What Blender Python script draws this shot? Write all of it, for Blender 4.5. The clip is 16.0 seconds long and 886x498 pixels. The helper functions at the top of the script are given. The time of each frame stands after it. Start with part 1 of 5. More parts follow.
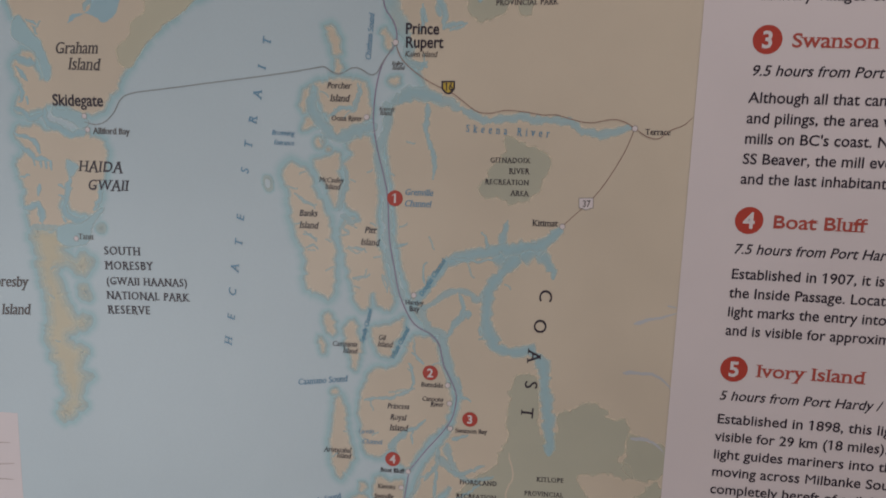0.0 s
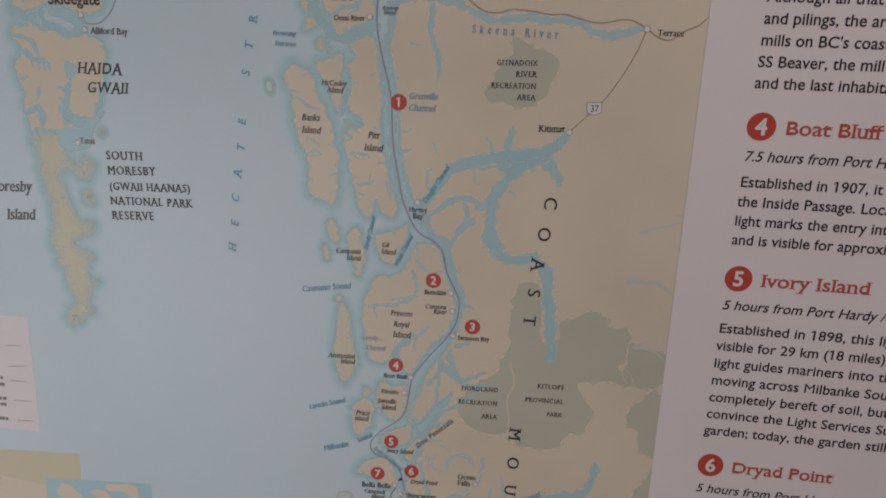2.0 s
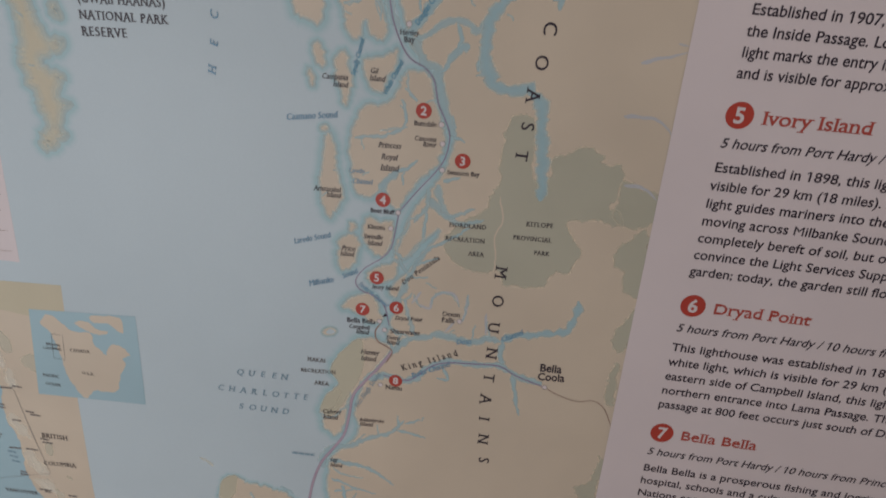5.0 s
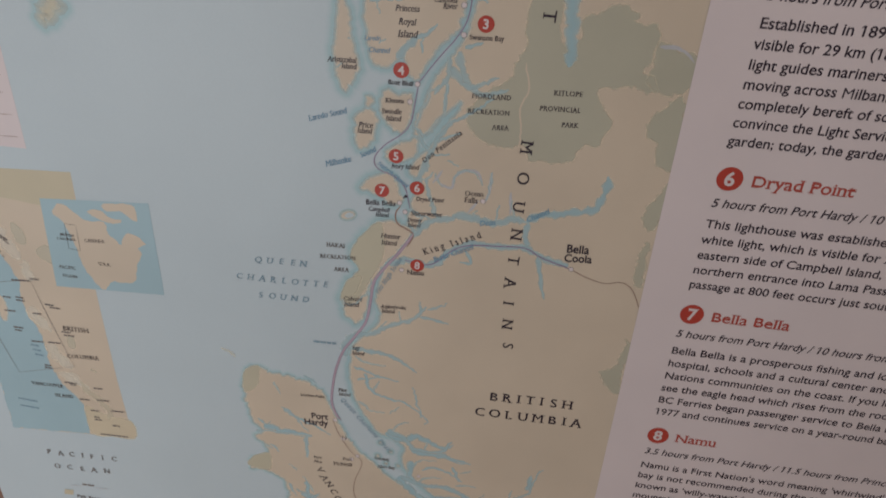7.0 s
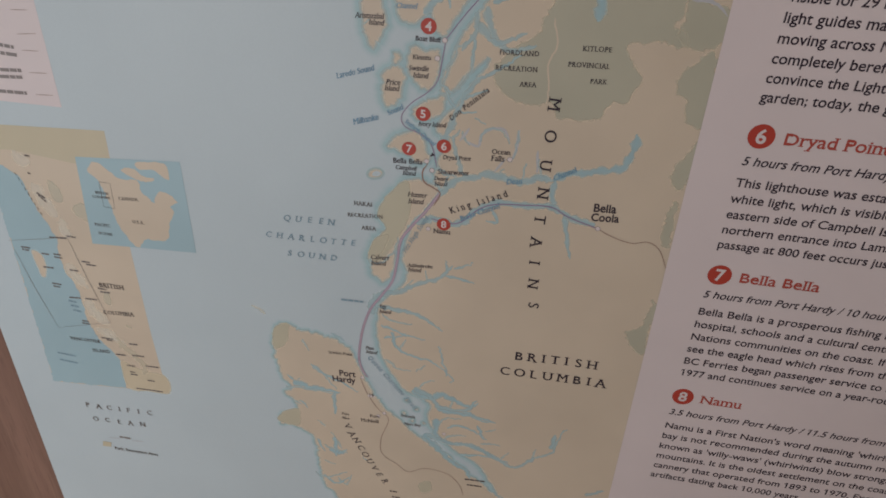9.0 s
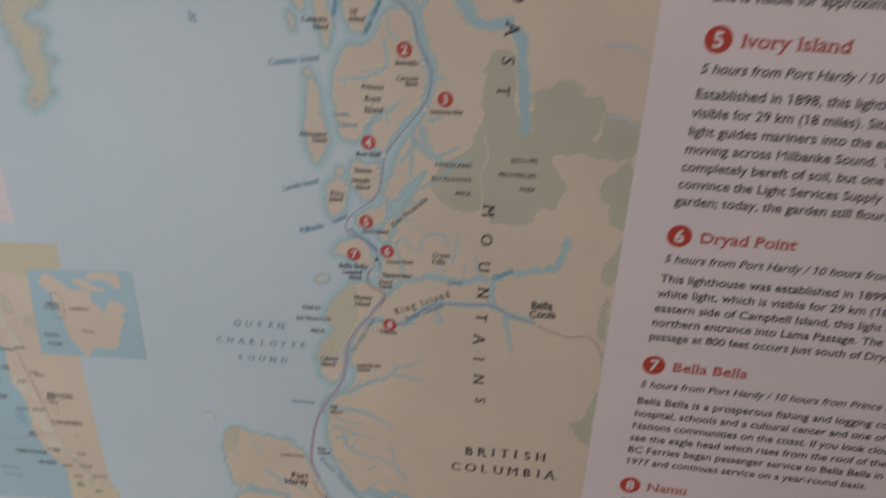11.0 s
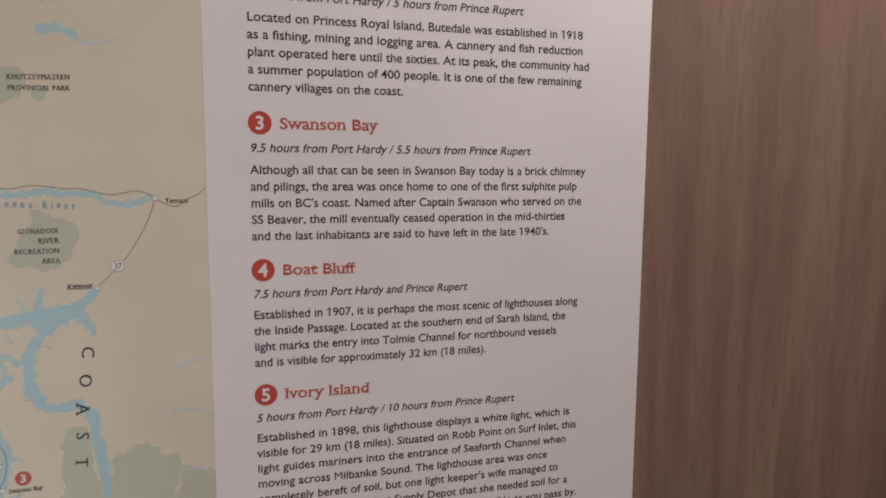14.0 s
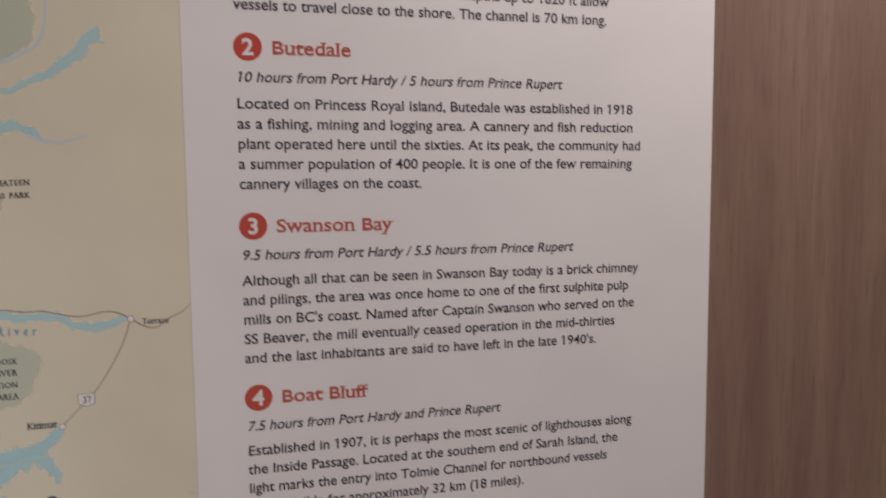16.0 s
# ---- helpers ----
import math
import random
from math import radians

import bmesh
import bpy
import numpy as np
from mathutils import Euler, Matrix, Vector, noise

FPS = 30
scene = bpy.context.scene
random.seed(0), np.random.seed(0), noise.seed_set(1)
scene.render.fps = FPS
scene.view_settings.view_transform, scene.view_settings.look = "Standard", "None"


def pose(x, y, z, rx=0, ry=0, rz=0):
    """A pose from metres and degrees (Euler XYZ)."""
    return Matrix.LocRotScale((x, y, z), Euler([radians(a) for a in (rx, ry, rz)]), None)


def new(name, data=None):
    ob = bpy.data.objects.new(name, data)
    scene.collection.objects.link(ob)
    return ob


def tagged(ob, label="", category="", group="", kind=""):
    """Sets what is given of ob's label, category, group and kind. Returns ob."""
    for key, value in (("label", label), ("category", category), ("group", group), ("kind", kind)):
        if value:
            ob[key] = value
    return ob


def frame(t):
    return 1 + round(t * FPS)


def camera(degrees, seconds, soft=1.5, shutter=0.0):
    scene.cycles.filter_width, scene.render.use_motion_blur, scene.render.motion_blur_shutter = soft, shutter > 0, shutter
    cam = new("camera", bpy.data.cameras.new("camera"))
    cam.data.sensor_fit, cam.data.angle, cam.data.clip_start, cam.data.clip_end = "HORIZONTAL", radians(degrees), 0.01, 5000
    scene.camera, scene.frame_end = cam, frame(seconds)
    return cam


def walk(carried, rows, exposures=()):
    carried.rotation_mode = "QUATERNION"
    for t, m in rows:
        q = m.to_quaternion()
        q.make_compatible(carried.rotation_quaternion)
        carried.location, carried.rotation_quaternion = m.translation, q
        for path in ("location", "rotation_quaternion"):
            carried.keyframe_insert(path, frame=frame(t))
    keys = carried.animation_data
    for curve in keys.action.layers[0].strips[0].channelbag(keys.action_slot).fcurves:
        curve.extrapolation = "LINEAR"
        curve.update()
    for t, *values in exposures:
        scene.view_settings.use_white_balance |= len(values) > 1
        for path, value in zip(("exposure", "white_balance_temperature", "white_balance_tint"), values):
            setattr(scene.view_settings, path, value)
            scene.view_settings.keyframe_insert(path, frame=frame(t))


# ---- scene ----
cam = camera(64.47, 16.0, soft=1.7, shutter=0.6)
# seconds, eye x y z (metres), turn in degrees
PATH = [
    (0.0, -0.1537, -0.5111, 1.5517, 80.82, -1.82, 7.05),
    (0.5, -0.153, -0.5097, 1.5474, 79.46, -1.88, 7.16),
    (1.0, -0.1501, -0.509, 1.5404, 78.16, -2.02, 7.39),
    (1.5, -0.1503, -0.5107, 1.5342, 76.97, -2.21, 7.7),
    (2.0, -0.1486, -0.51, 1.5301, 75.55, -2.25, 7.96),
    (2.5, -0.1486, -0.5104, 1.5273, 74.21, -2.17, 8.04),
    (3.0, -0.1484, -0.513, 1.519, 72.97, -2.65, 8.04),
    (3.5, -0.1466, -0.5129, 1.508, 71.56, -2.87, 7.75),
    (3.7, -0.1477, -0.5117, 1.5074, 70.59, -2.96, 7.48),
    (5.8, -0.152, -0.506, 1.465, 64.20, -4.50, 7.49),
    (6.0, -0.1535, -0.5009, 1.4598, 63.55, -3.37, 7.06),
    (6.5, -0.1592, -0.4986, 1.4467, 61.93, -3.46, 7.55),
    (7.0, -0.155, -0.5046, 1.4429, 60.27, -3.1, 7.95),
    (7.5, -0.1531, -0.5125, 1.4383, 59.16, -2.48, 8.39),
    (8.0, -0.1521, -0.5159, 1.4351, 58.28, -2.29, 9.05),
    (8.2, -0.1514, -0.5153, 1.4356, 57.87, -2.23, 9.38),
    (9.3, -0.154, -0.511, 1.4355, 57.85, -2.3, 10.1),
    (10.3, -0.159, -0.506, 1.438, 59.90, -2.42, 8.64),
    (10.5, -0.1562, -0.5116, 1.4427, 60.34, -2.46, 8.3),
    (11.0, -0.1341, -0.5244, 1.4625, 64.64, -2.11, 6.7),
    (11.5, -0.1063, -0.5367, 1.4828, 69.38, -2.06, 1.7),
    (12.0, -0.0823, -0.5534, 1.5055, 73.54, -1.82, -3.85),
    (12.5, -0.0585, -0.57, 1.532, 76.67, -1.65, -7.33),
    (13.0, -0.0311, -0.5949, 1.5585, 79.27, -1.08, -10.55),
    (13.5, -0.0203, -0.6079, 1.5765, 81.63, -0.54, -13.52),
    (14.0, -0.0037, -0.604, 1.5882, 83.23, -0.41, -14.8),
    (14.5, 0.0172, -0.5804, 1.6, 83.01, 0.07, -13.33),
    (15.0, 0.0442, -0.5455, 1.6121, 83.03, 0.61, -11.62),
    (15.5, 0.0517, -0.5205, 1.6336, 83.76, 0.23, -11.56),
    (16.0, 0.024, -0.5072, 1.6451, 85.27, 0.54, -12.43),
]
EXPOSURES = [(0.0, 0.0, 6500, 10), (5.8, 0.0, 6500, 10), (7.5, 0.04, 6700, 10), (10.3, 0.03, 6700, 10), (11.0, 0.02, 6550, 10), (12.0, -0.08, 6500, 9), (14.0, 0.32, 6500, 6), (16.0, 0.22, 6500, 5)]
walk(cam, [(t, pose(x, y, z, rx, ry, rz)) for t, x, y, z, rx, ry, rz in PATH], EXPOSURES)

# ---- light: unseen area lamps in a dim passage, placed to match the wall's brightness ----
world = bpy.data.worlds.new("world")
scene.world = world
world.use_nodes = True
world.node_tree.nodes["Background"].inputs[0].default_value = (0.5, 0.5, 0.55, 1)
world.node_tree.nodes["Background"].inputs[1].default_value = 0.02


def upper_fill_lamp(x, y, z, w, d, watts, colour):
    data = bpy.data.lights.new("upper_fill_lamp", "AREA")
    data.shape, data.size, data.size_y, data.energy, data.color = "RECTANGLE", w, d, watts, colour
    ob = new("upper_fill_lamp", data)
    ob.matrix_world = pose(x, y, z)
    return ob


# unseen lamp close to the wall, added to brighten its top right
upper_fill_lamp(0.6, -0.36, 2.28, 0.9, 0.3, 6.8, (1.0, 0.93, 0.91))
# unseen lamp added to brighten the left, in an assumed opening across the passage
left_fill_lamp = bpy.data.lights.new("left_fill_lamp", "AREA")
left_fill_lamp.shape, left_fill_lamp.size, left_fill_lamp.size_y, left_fill_lamp.energy, left_fill_lamp.color = "RECTANGLE", 1.3, 1.0, 15.2, (0.975, 0.97, 1.0)
new("left_fill_lamp", left_fill_lamp).matrix_world = pose(-1.25, -1.43, 0.95, 90)

# ---- materials ----


def material(name, rough=0.5, spec=0.4):
    m = bpy.data.materials.new(name)
    m.use_nodes = True
    b = m.node_tree.nodes["Principled BSDF"]
    b.inputs["Roughness"].default_value = rough
    b.inputs["Specular IOR Level"].default_value = spec
    return m, m.node_tree.nodes, m.node_tree.links, b


def noise_node(nodes, links, scale, detail=3.0, stretch=None):
    co = nodes.new("ShaderNodeTexCoord")
    n = nodes.new("ShaderNodeTexNoise")
    n.inputs["Scale"].default_value, n.inputs["Detail"].default_value = scale, detail
    if stretch:
        mp = nodes.new("ShaderNodeMapping")
        mp.inputs["Scale"].default_value = stretch
        links.new(co.outputs["Object"], mp.inputs["Vector"])
        links.new(mp.outputs["Vector"], n.inputs["Vector"])
    else:
        links.new(co.outputs["Object"], n.inputs["Vector"])
    return n


def mixed(nodes, links, fac, a, b):
    mx = nodes.new("ShaderNodeMix")
    mx.data_type = "RGBA"
    for sock, v in ((0, fac), (6, a), (7, b)):
        if hasattr(v, "is_output"):
            links.new(v, mx.inputs[sock])
        else:
            mx.inputs[sock].default_value = (*v, 1) if sock else v
    return mx.outputs[2]


def ranged(nodes, links, value, lo, hi, out_lo=0.0, out_hi=1.0):
    r = nodes.new("ShaderNodeMapRange")
    r.inputs[1].default_value, r.inputs[2].default_value = lo, hi
    r.inputs[3].default_value, r.inputs[4].default_value = out_lo, out_hi
    links.new(value, r.inputs[0])
    return r.outputs[0]


def ink(name, rgb, vary=0.06, rough=0.42):
    """A printed tone on satin paper: slight mottling at two scales and a faint paper tooth."""
    m, nodes, links, b = material(name, rough, 0.35)
    big, fine = noise_node(nodes, links, 9.0), noise_node(nodes, links, 900.0, 2.0)
    dark = tuple(c * (1 - vary) for c in rgb)
    lite = tuple(min(1, c * (1 + vary)) for c in rgb)
    c1 = mixed(nodes, links, ranged(nodes, links, big.outputs["Fac"], 0.3, 0.7), dark, lite)
    links.new(mixed(nodes, links, ranged(nodes, links, fine.outputs["Fac"], 0.35, 0.65, 0.0, 0.12), c1, dark), b.inputs["Base Color"])
    waves = noise_node(nodes, links, 14.0, 1.0)
    bump = nodes.new("ShaderNodeBump")
    bump.inputs["Strength"].default_value, bump.inputs["Distance"].default_value = 0.12, 0.004
    links.new(waves.outputs["Fac"], bump.inputs["Height"])
    links.new(bump.outputs["Normal"], b.inputs["Normal"])
    return m


SEA, SHORE = (0.485, 0.588, 0.645), (0.330, 0.512, 0.556)


def water_ink():
    """Sea tint that deepens towards printed shores, by the meshes' own shore value."""
    m, nodes, links, b = material("map_water", 0.42, 0.35)
    at = nodes.new("ShaderNodeAttribute")
    at.attribute_name = "shore"
    big, fine = noise_node(nodes, links, 5.0), noise_node(nodes, links, 900.0, 2.0)
    sea = mixed(nodes, links, ranged(nodes, links, big.outputs["Fac"], 0.3, 0.7), tuple(c * 0.96 for c in SEA), tuple(c * 1.04 for c in SEA))
    tone = mixed(nodes, links, at.outputs["Fac"], sea, SHORE)
    links.new(mixed(nodes, links, ranged(nodes, links, fine.outputs["Fac"], 0.35, 0.65, 0.0, 0.1), tone, tuple(c * 0.8 for c in SEA)), b.inputs["Base Color"])
    waves = noise_node(nodes, links, 14.0, 1.0)
    bump = nodes.new("ShaderNodeBump")
    bump.inputs["Strength"].default_value, bump.inputs["Distance"].default_value = 0.12, 0.004
    links.new(waves.outputs["Fac"], bump.inputs["Height"])
    links.new(bump.outputs["Normal"], b.inputs["Normal"])
    return m


def fading_tint(name, dark, lite, under=(0.60, 0.522, 0.415)):
    """A printed tint that fades out by the mesh's shore value, brightened there to cancel the layer's own shade on the
    tone under it.
    """
    m, nodes, links, b = material(name, 0.42, 0.35)
    at = nodes.new("ShaderNodeAttribute")
    at.attribute_name = "shore"
    n = noise_node(nodes, links, 160.0, 2.0)
    full = mixed(nodes, links, n.outputs["Fac"], dark, lite)
    # extra brightness where it fades, painted in against the layer's shade on the print
    thin = tuple(min(1.0, 0.5 * (p + q) + 0.8 * u) for p, q, u in zip(dark, lite, under))
    links.new(mixed(nodes, links, at.outputs["Fac"], thin, full), b.inputs["Base Color"])
    links.new(at.outputs["Fac"], b.inputs["Alpha"])
    return m


def veneer(name):
    """Reddish brown wood-grain laminate, the grain upright."""
    m, nodes, links, b = material(name, 0.4, 0.4)
    streak = noise_node(nodes, links, 1.0, 5.0, (75.0, 75.0, 6.0))
    streak.inputs["Distortion"].default_value = 1.4
    band = noise_node(nodes, links, 1.0, 4.0, (15.0, 15.0, 1.3))
    band.inputs["Distortion"].default_value = 1.6
    hue = noise_node(nodes, links, 1.0, 2.0, (9.0, 9.0, 2.2))
    pore = noise_node(nodes, links, 1.0, 3.0, (380.0, 380.0, 24.0))
    pore.inputs["Distortion"].default_value = 0.6
    fleck = noise_node(nodes, links, 1.0, 1.0, (170.0, 170.0, 30.0))
    light_tone = mixed(nodes, links, ranged(nodes, links, hue.outputs["Fac"], 0.35, 0.65), (0.238, 0.143, 0.116), (0.238, 0.157, 0.116))
    c = mixed(nodes, links, ranged(nodes, links, band.outputs["Fac"], 0.32, 0.68), (0.172, 0.099, 0.081), light_tone)
    c = mixed(nodes, links, ranged(nodes, links, streak.outputs["Fac"], 0.46, 0.76, 0.0, 0.45), c, (0.134, 0.074, 0.060))
    c = mixed(nodes, links, ranged(nodes, links, fleck.outputs["Fac"], 0.62, 0.76, 0.0, 0.28), c, (0.25, 0.158, 0.125))
    c = mixed(nodes, links, ranged(nodes, links, pore.outputs["Fac"], 0.54, 0.72, 0.0, 0.42), c, (0.1, 0.055, 0.044))
    links.new(c, b.inputs["Base Color"])
    bump = nodes.new("ShaderNodeBump")
    bump.inputs["Strength"].default_value, bump.inputs["Distance"].default_value = 0.15, 0.0008
    links.new(pore.outputs["Fac"], bump.inputs["Height"])
    links.new(bump.outputs["Normal"], b.inputs["Normal"])
    links.new(ranged(nodes, links, streak.outputs["Fac"], 0.3, 0.7, 0.34, 0.5), b.inputs["Roughness"])
    return m


def plain(name, rgb, rough=0.7, scale=30.0):
    m, nodes, links, b = material(name, rough, 0.3)
    n = noise_node(nodes, links, scale, 5.0)
    links.new(mixed(nodes, links, n.outputs["Fac"], tuple(c * 0.85 for c in rgb), tuple(c * 1.1 for c in rgb)), b.inputs["Base Color"])
    return m


WATER = water_ink()
TINT = fading_tint("shore_tint", (0.285, 0.468, 0.535), (0.325, 0.515, 0.59))
WHITE = ink("white_print", (0.65, 0.595, 0.615), 0.03)
LAND = ink("land_tint", (0.580, 0.508, 0.412))
PARK = ink("park_tint", (0.435, 0.435, 0.355))
BAY = ink("bay_tint", (0.35, 0.51, 0.56), 0.05)
RELIEF = fading_tint("relief_tint", (0.60, 0.55, 0.50), (0.66, 0.61, 0.57))
PARKPALE = ink("pale_park_tint", (0.50, 0.475, 0.385))
PARK_EDGE = fading_tint("park_edge_tint", (0.415, 0.415, 0.34), (0.455, 0.455, 0.37))
OCHRE = ink("ochre_tint", (0.515, 0.477, 0.355))
SAND = ink("sand_tint", (0.565, 0.508, 0.385))
SAND_EDGE = fading_tint("sand_edge_tint", (0.555, 0.50, 0.38), (0.575, 0.515, 0.39))
MEADOW = ink("meadow_tint", (0.487, 0.472, 0.372))
MEADOW_EDGE = fading_tint("meadow_edge_tint", (0.47, 0.46, 0.365), (0.50, 0.485, 0.38))
BLACK = ink("black_ink", (0.036, 0.027, 0.042), 0.1)
GREY = ink("grey_ink", (0.10, 0.085, 0.085), 0.1)
SMALL = ink("small_print_ink", (0.16, 0.145, 0.145), 0.1)
FINE = ink("fine_print_ink", (0.22, 0.20, 0.20), 0.1)
RED = ink("red_ink", (0.42, 0.055, 0.04), 0.05)
REDTEXT = ink("red_heading_ink", (0.40, 0.075, 0.06), 0.05)
BLUE = ink("blue_ink", (0.145, 0.305, 0.455), 0.08)
SOFTBLUE = ink("faint_blue_ink", (0.21, 0.33, 0.42), 0.08)
DEEPBLUE = ink("deep_blue_ink", (0.10, 0.31, 0.46), 0.08)
PALEBLUE = ink("inset_sea", (0.33, 0.49, 0.56), 0.06)
ROAD = ink("road_ink", (0.30, 0.195, 0.165), 0.1)
ROUTE = ink("route_ink", (0.275, 0.215, 0.335), 0.1)
SLATE = ink("slate_route_ink", (0.26, 0.28, 0.29), 0.1)
MAUVE = ink("mauve_route_ink", (0.33, 0.255, 0.355), 0.1)
ROUTEPALE = ink("route_pale_ink", (0.46, 0.37, 0.44), 0.1)
YELLOW = ink("sign_yellow_ink", (0.50, 0.36, 0.06), 0.06)
RIVER = ink("river_ink", (0.47, 0.49, 0.525), 0.06)
VENEER = veneer("wood_laminate")
PAINT = plain("cream_paint", (0.62, 0.58, 0.52), 0.6, 12.0)
# unseen floor; warm tan chosen to bounce warm light onto the lower map
FLOOR_BOUNCE = plain("floor_bounce_tan", (0.62, 0.42, 0.26), 0.4, 60.0)

# ---- structure: the panelled wall and an unseen, assumed passage that closes round it ----


def slab(name, lo, hi, mat, label, category):
    bm = bmesh.new()
    bmesh.ops.create_cube(bm, size=1.0)
    for v in bm.verts:
        v.co = Vector([lo[i] + (v.co[i] + 0.5) * (hi[i] - lo[i]) for i in range(3)])
    me = bpy.data.meshes.new(name)
    bm.to_mesh(me)
    bm.free()
    me.materials.append(mat)
    return tagged(new(name, me), label, category, kind="structure")


slab("wall_north", (-4.5, 0.0, 0.0), (4.5, 0.08, 2.3), VENEER, "reddish brown wood-grain laminate wall behind the map", "wall")
# unseen wall, its opening made up to hold the left lamp
south = slab("wall_south", (-4.5, -1.48, 0.0), (-1.9, -1.4, 2.3), PAINT, "unseen cream painted passage wall with an opening added for a lamp", "wall")
for lo, hi in (((-0.6, -1.48, 0.0), (4.5, -1.4, 2.3)), ((-1.9, -1.48, 0.0), (-0.6, -1.4, 0.45)), ((-1.9, -1.48, 1.45), (-0.6, -1.4, 2.3))):
    piece = slab("wall_south", lo, hi, PAINT, "unseen cream painted passage wall with an opening added for a lamp", "wall")
    add = bmesh.new()
    add.from_mesh(south.data)
    add.from_mesh(piece.data)
    add.to_mesh(south.data)
    add.free()
    bpy.data.objects.remove(piece)
slab("wall_east", (4.5, -1.48, 0.0), (4.58, 0.08, 2.3), PAINT, "plain cream painted end wall", "wall")
slab("wall_west", (-4.58, -1.48, 0.0), (-4.5, 0.08, 2.3), PAINT, "plain cream painted end wall", "wall")
slab("floor", (-4.58, -1.48, -0.08), (4.58, 0.08, 0.0), FLOOR_BOUNCE, "plain unseen floor, its warm tan set to bounce light upward", "floor")
slab("ceiling", (-4.58, -1.48, 2.3), (4.58, 0.08, 2.38), PAINT, "plain cream painted ceiling", "ceiling")

# ---- the printed map: sheet units are millimetres from its lower left corner ----
LEFT, BOTTOM, WIDE, HIGH, THICK = -0.7125, 0.55, 1068.0, 1350.0, 0.0016
PANEL_X = 669.5


LAYER = [0]


def layer(h):
    """Each overlapping print lies a hair above the one before."""
    LAYER[0] = (LAYER[0] + 1) % 60
    return h + LAYER[0] * 0.0006


def place(u, v, h):
    """A place on the sheet, h millimetres proud of its face."""
    return (LEFT + u / 1000, -THICK - h / 1000, BOTTOM + v / 1000)


def mesh_object(name, verts, faces, mat, parent, label="", shore=None):
    me = bpy.data.meshes.new(name)
    me.from_pydata(verts, [], faces)
    if shore is not None:
        at = me.attributes.new("shore", "FLOAT", "POINT")
        at.data.foreach_set("value", shore)
    me.materials.append(mat)
    ob = new(name, me)
    ob.parent = parent
    return tagged(ob, label)


wall_map = tagged(new("wall_map"), "large printed coastal ferry route map with white text column", "map")


def sheet():
    bm = bmesh.new()
    bmesh.ops.create_cube(bm, size=1.0)
    for v in bm.verts:
        v.co = Vector((LEFT + (v.co.x + 0.5) * WIDE / 1000, -THICK + (v.co.y + 0.5) * THICK, BOTTOM + (v.co.z + 0.5) * HIGH / 1000))
    bmesh.ops.bevel(bm, geom=bm.edges[:], offset=0.0004, segments=2, affect="EDGES")
    me = bpy.data.meshes.new("sheet")
    bm.to_mesh(me)
    bm.free()
    me.materials.append(WATER)
    ob = new("sheet", me)
    ob.parent = wall_map
    return tagged(ob, "pale grey-blue printed sea sheet")


sheet()


def smooth(pts, closed, step=1.6, rough=0.0, seed=0):
    """A rounded line through control points, with a fine ragged coast when rough is set."""
    out, n = [], len(pts)
    for i in range(n if closed else n - 1):
        if closed:
            a, b, c, d = (Vector(pts[(i + k) % n]) for k in (-1, 0, 1, 2))
        else:
            a, b, c, d = (Vector(pts[min(max(i + k, 0), n - 1)]) for k in (-1, 0, 1, 2))
        m = max(2, int((c - b).length / step))
        for k in range(m):
            t = k / m
            p = 0.5 * (2 * b + (c - a) * t + (2 * a - 5 * b + 4 * c - d) * t * t + (3 * b - a - 3 * c + d) * t ** 3)
            out.append(p)
    if not closed:
        out.append(Vector(pts[-1]))
    if rough:
        for k, p in enumerate(out):
            q = Vector((p.x * 0.11, p.y * 0.11, seed * 3.7))
            r = q * 2.7
            e = q * 6.1
            p += rough * Vector((noise.noise(q) + 0.7 * noise.noise(r) + 0.45 * noise.noise(e),
                                 noise.noise(q + Vector((50, 0, 0))) + 0.7 * noise.noise(r + Vector((9, 0, 0))) + 0.45 * noise.noise(e + Vector((5, 3, 0)))))
    return out


def area(name, pts, mat, h, parent=None, label="", rough=1.6, closed_smooth=True):
    line = smooth(pts, True, rough=rough, seed=len(pts)) if closed_smooth else [Vector(p) for p in pts]
    h = layer(h)
    return mesh_object(name, [place(p.x, p.y, h) for p in line], [list(range(len(line)))], mat, parent or wall_map, label)


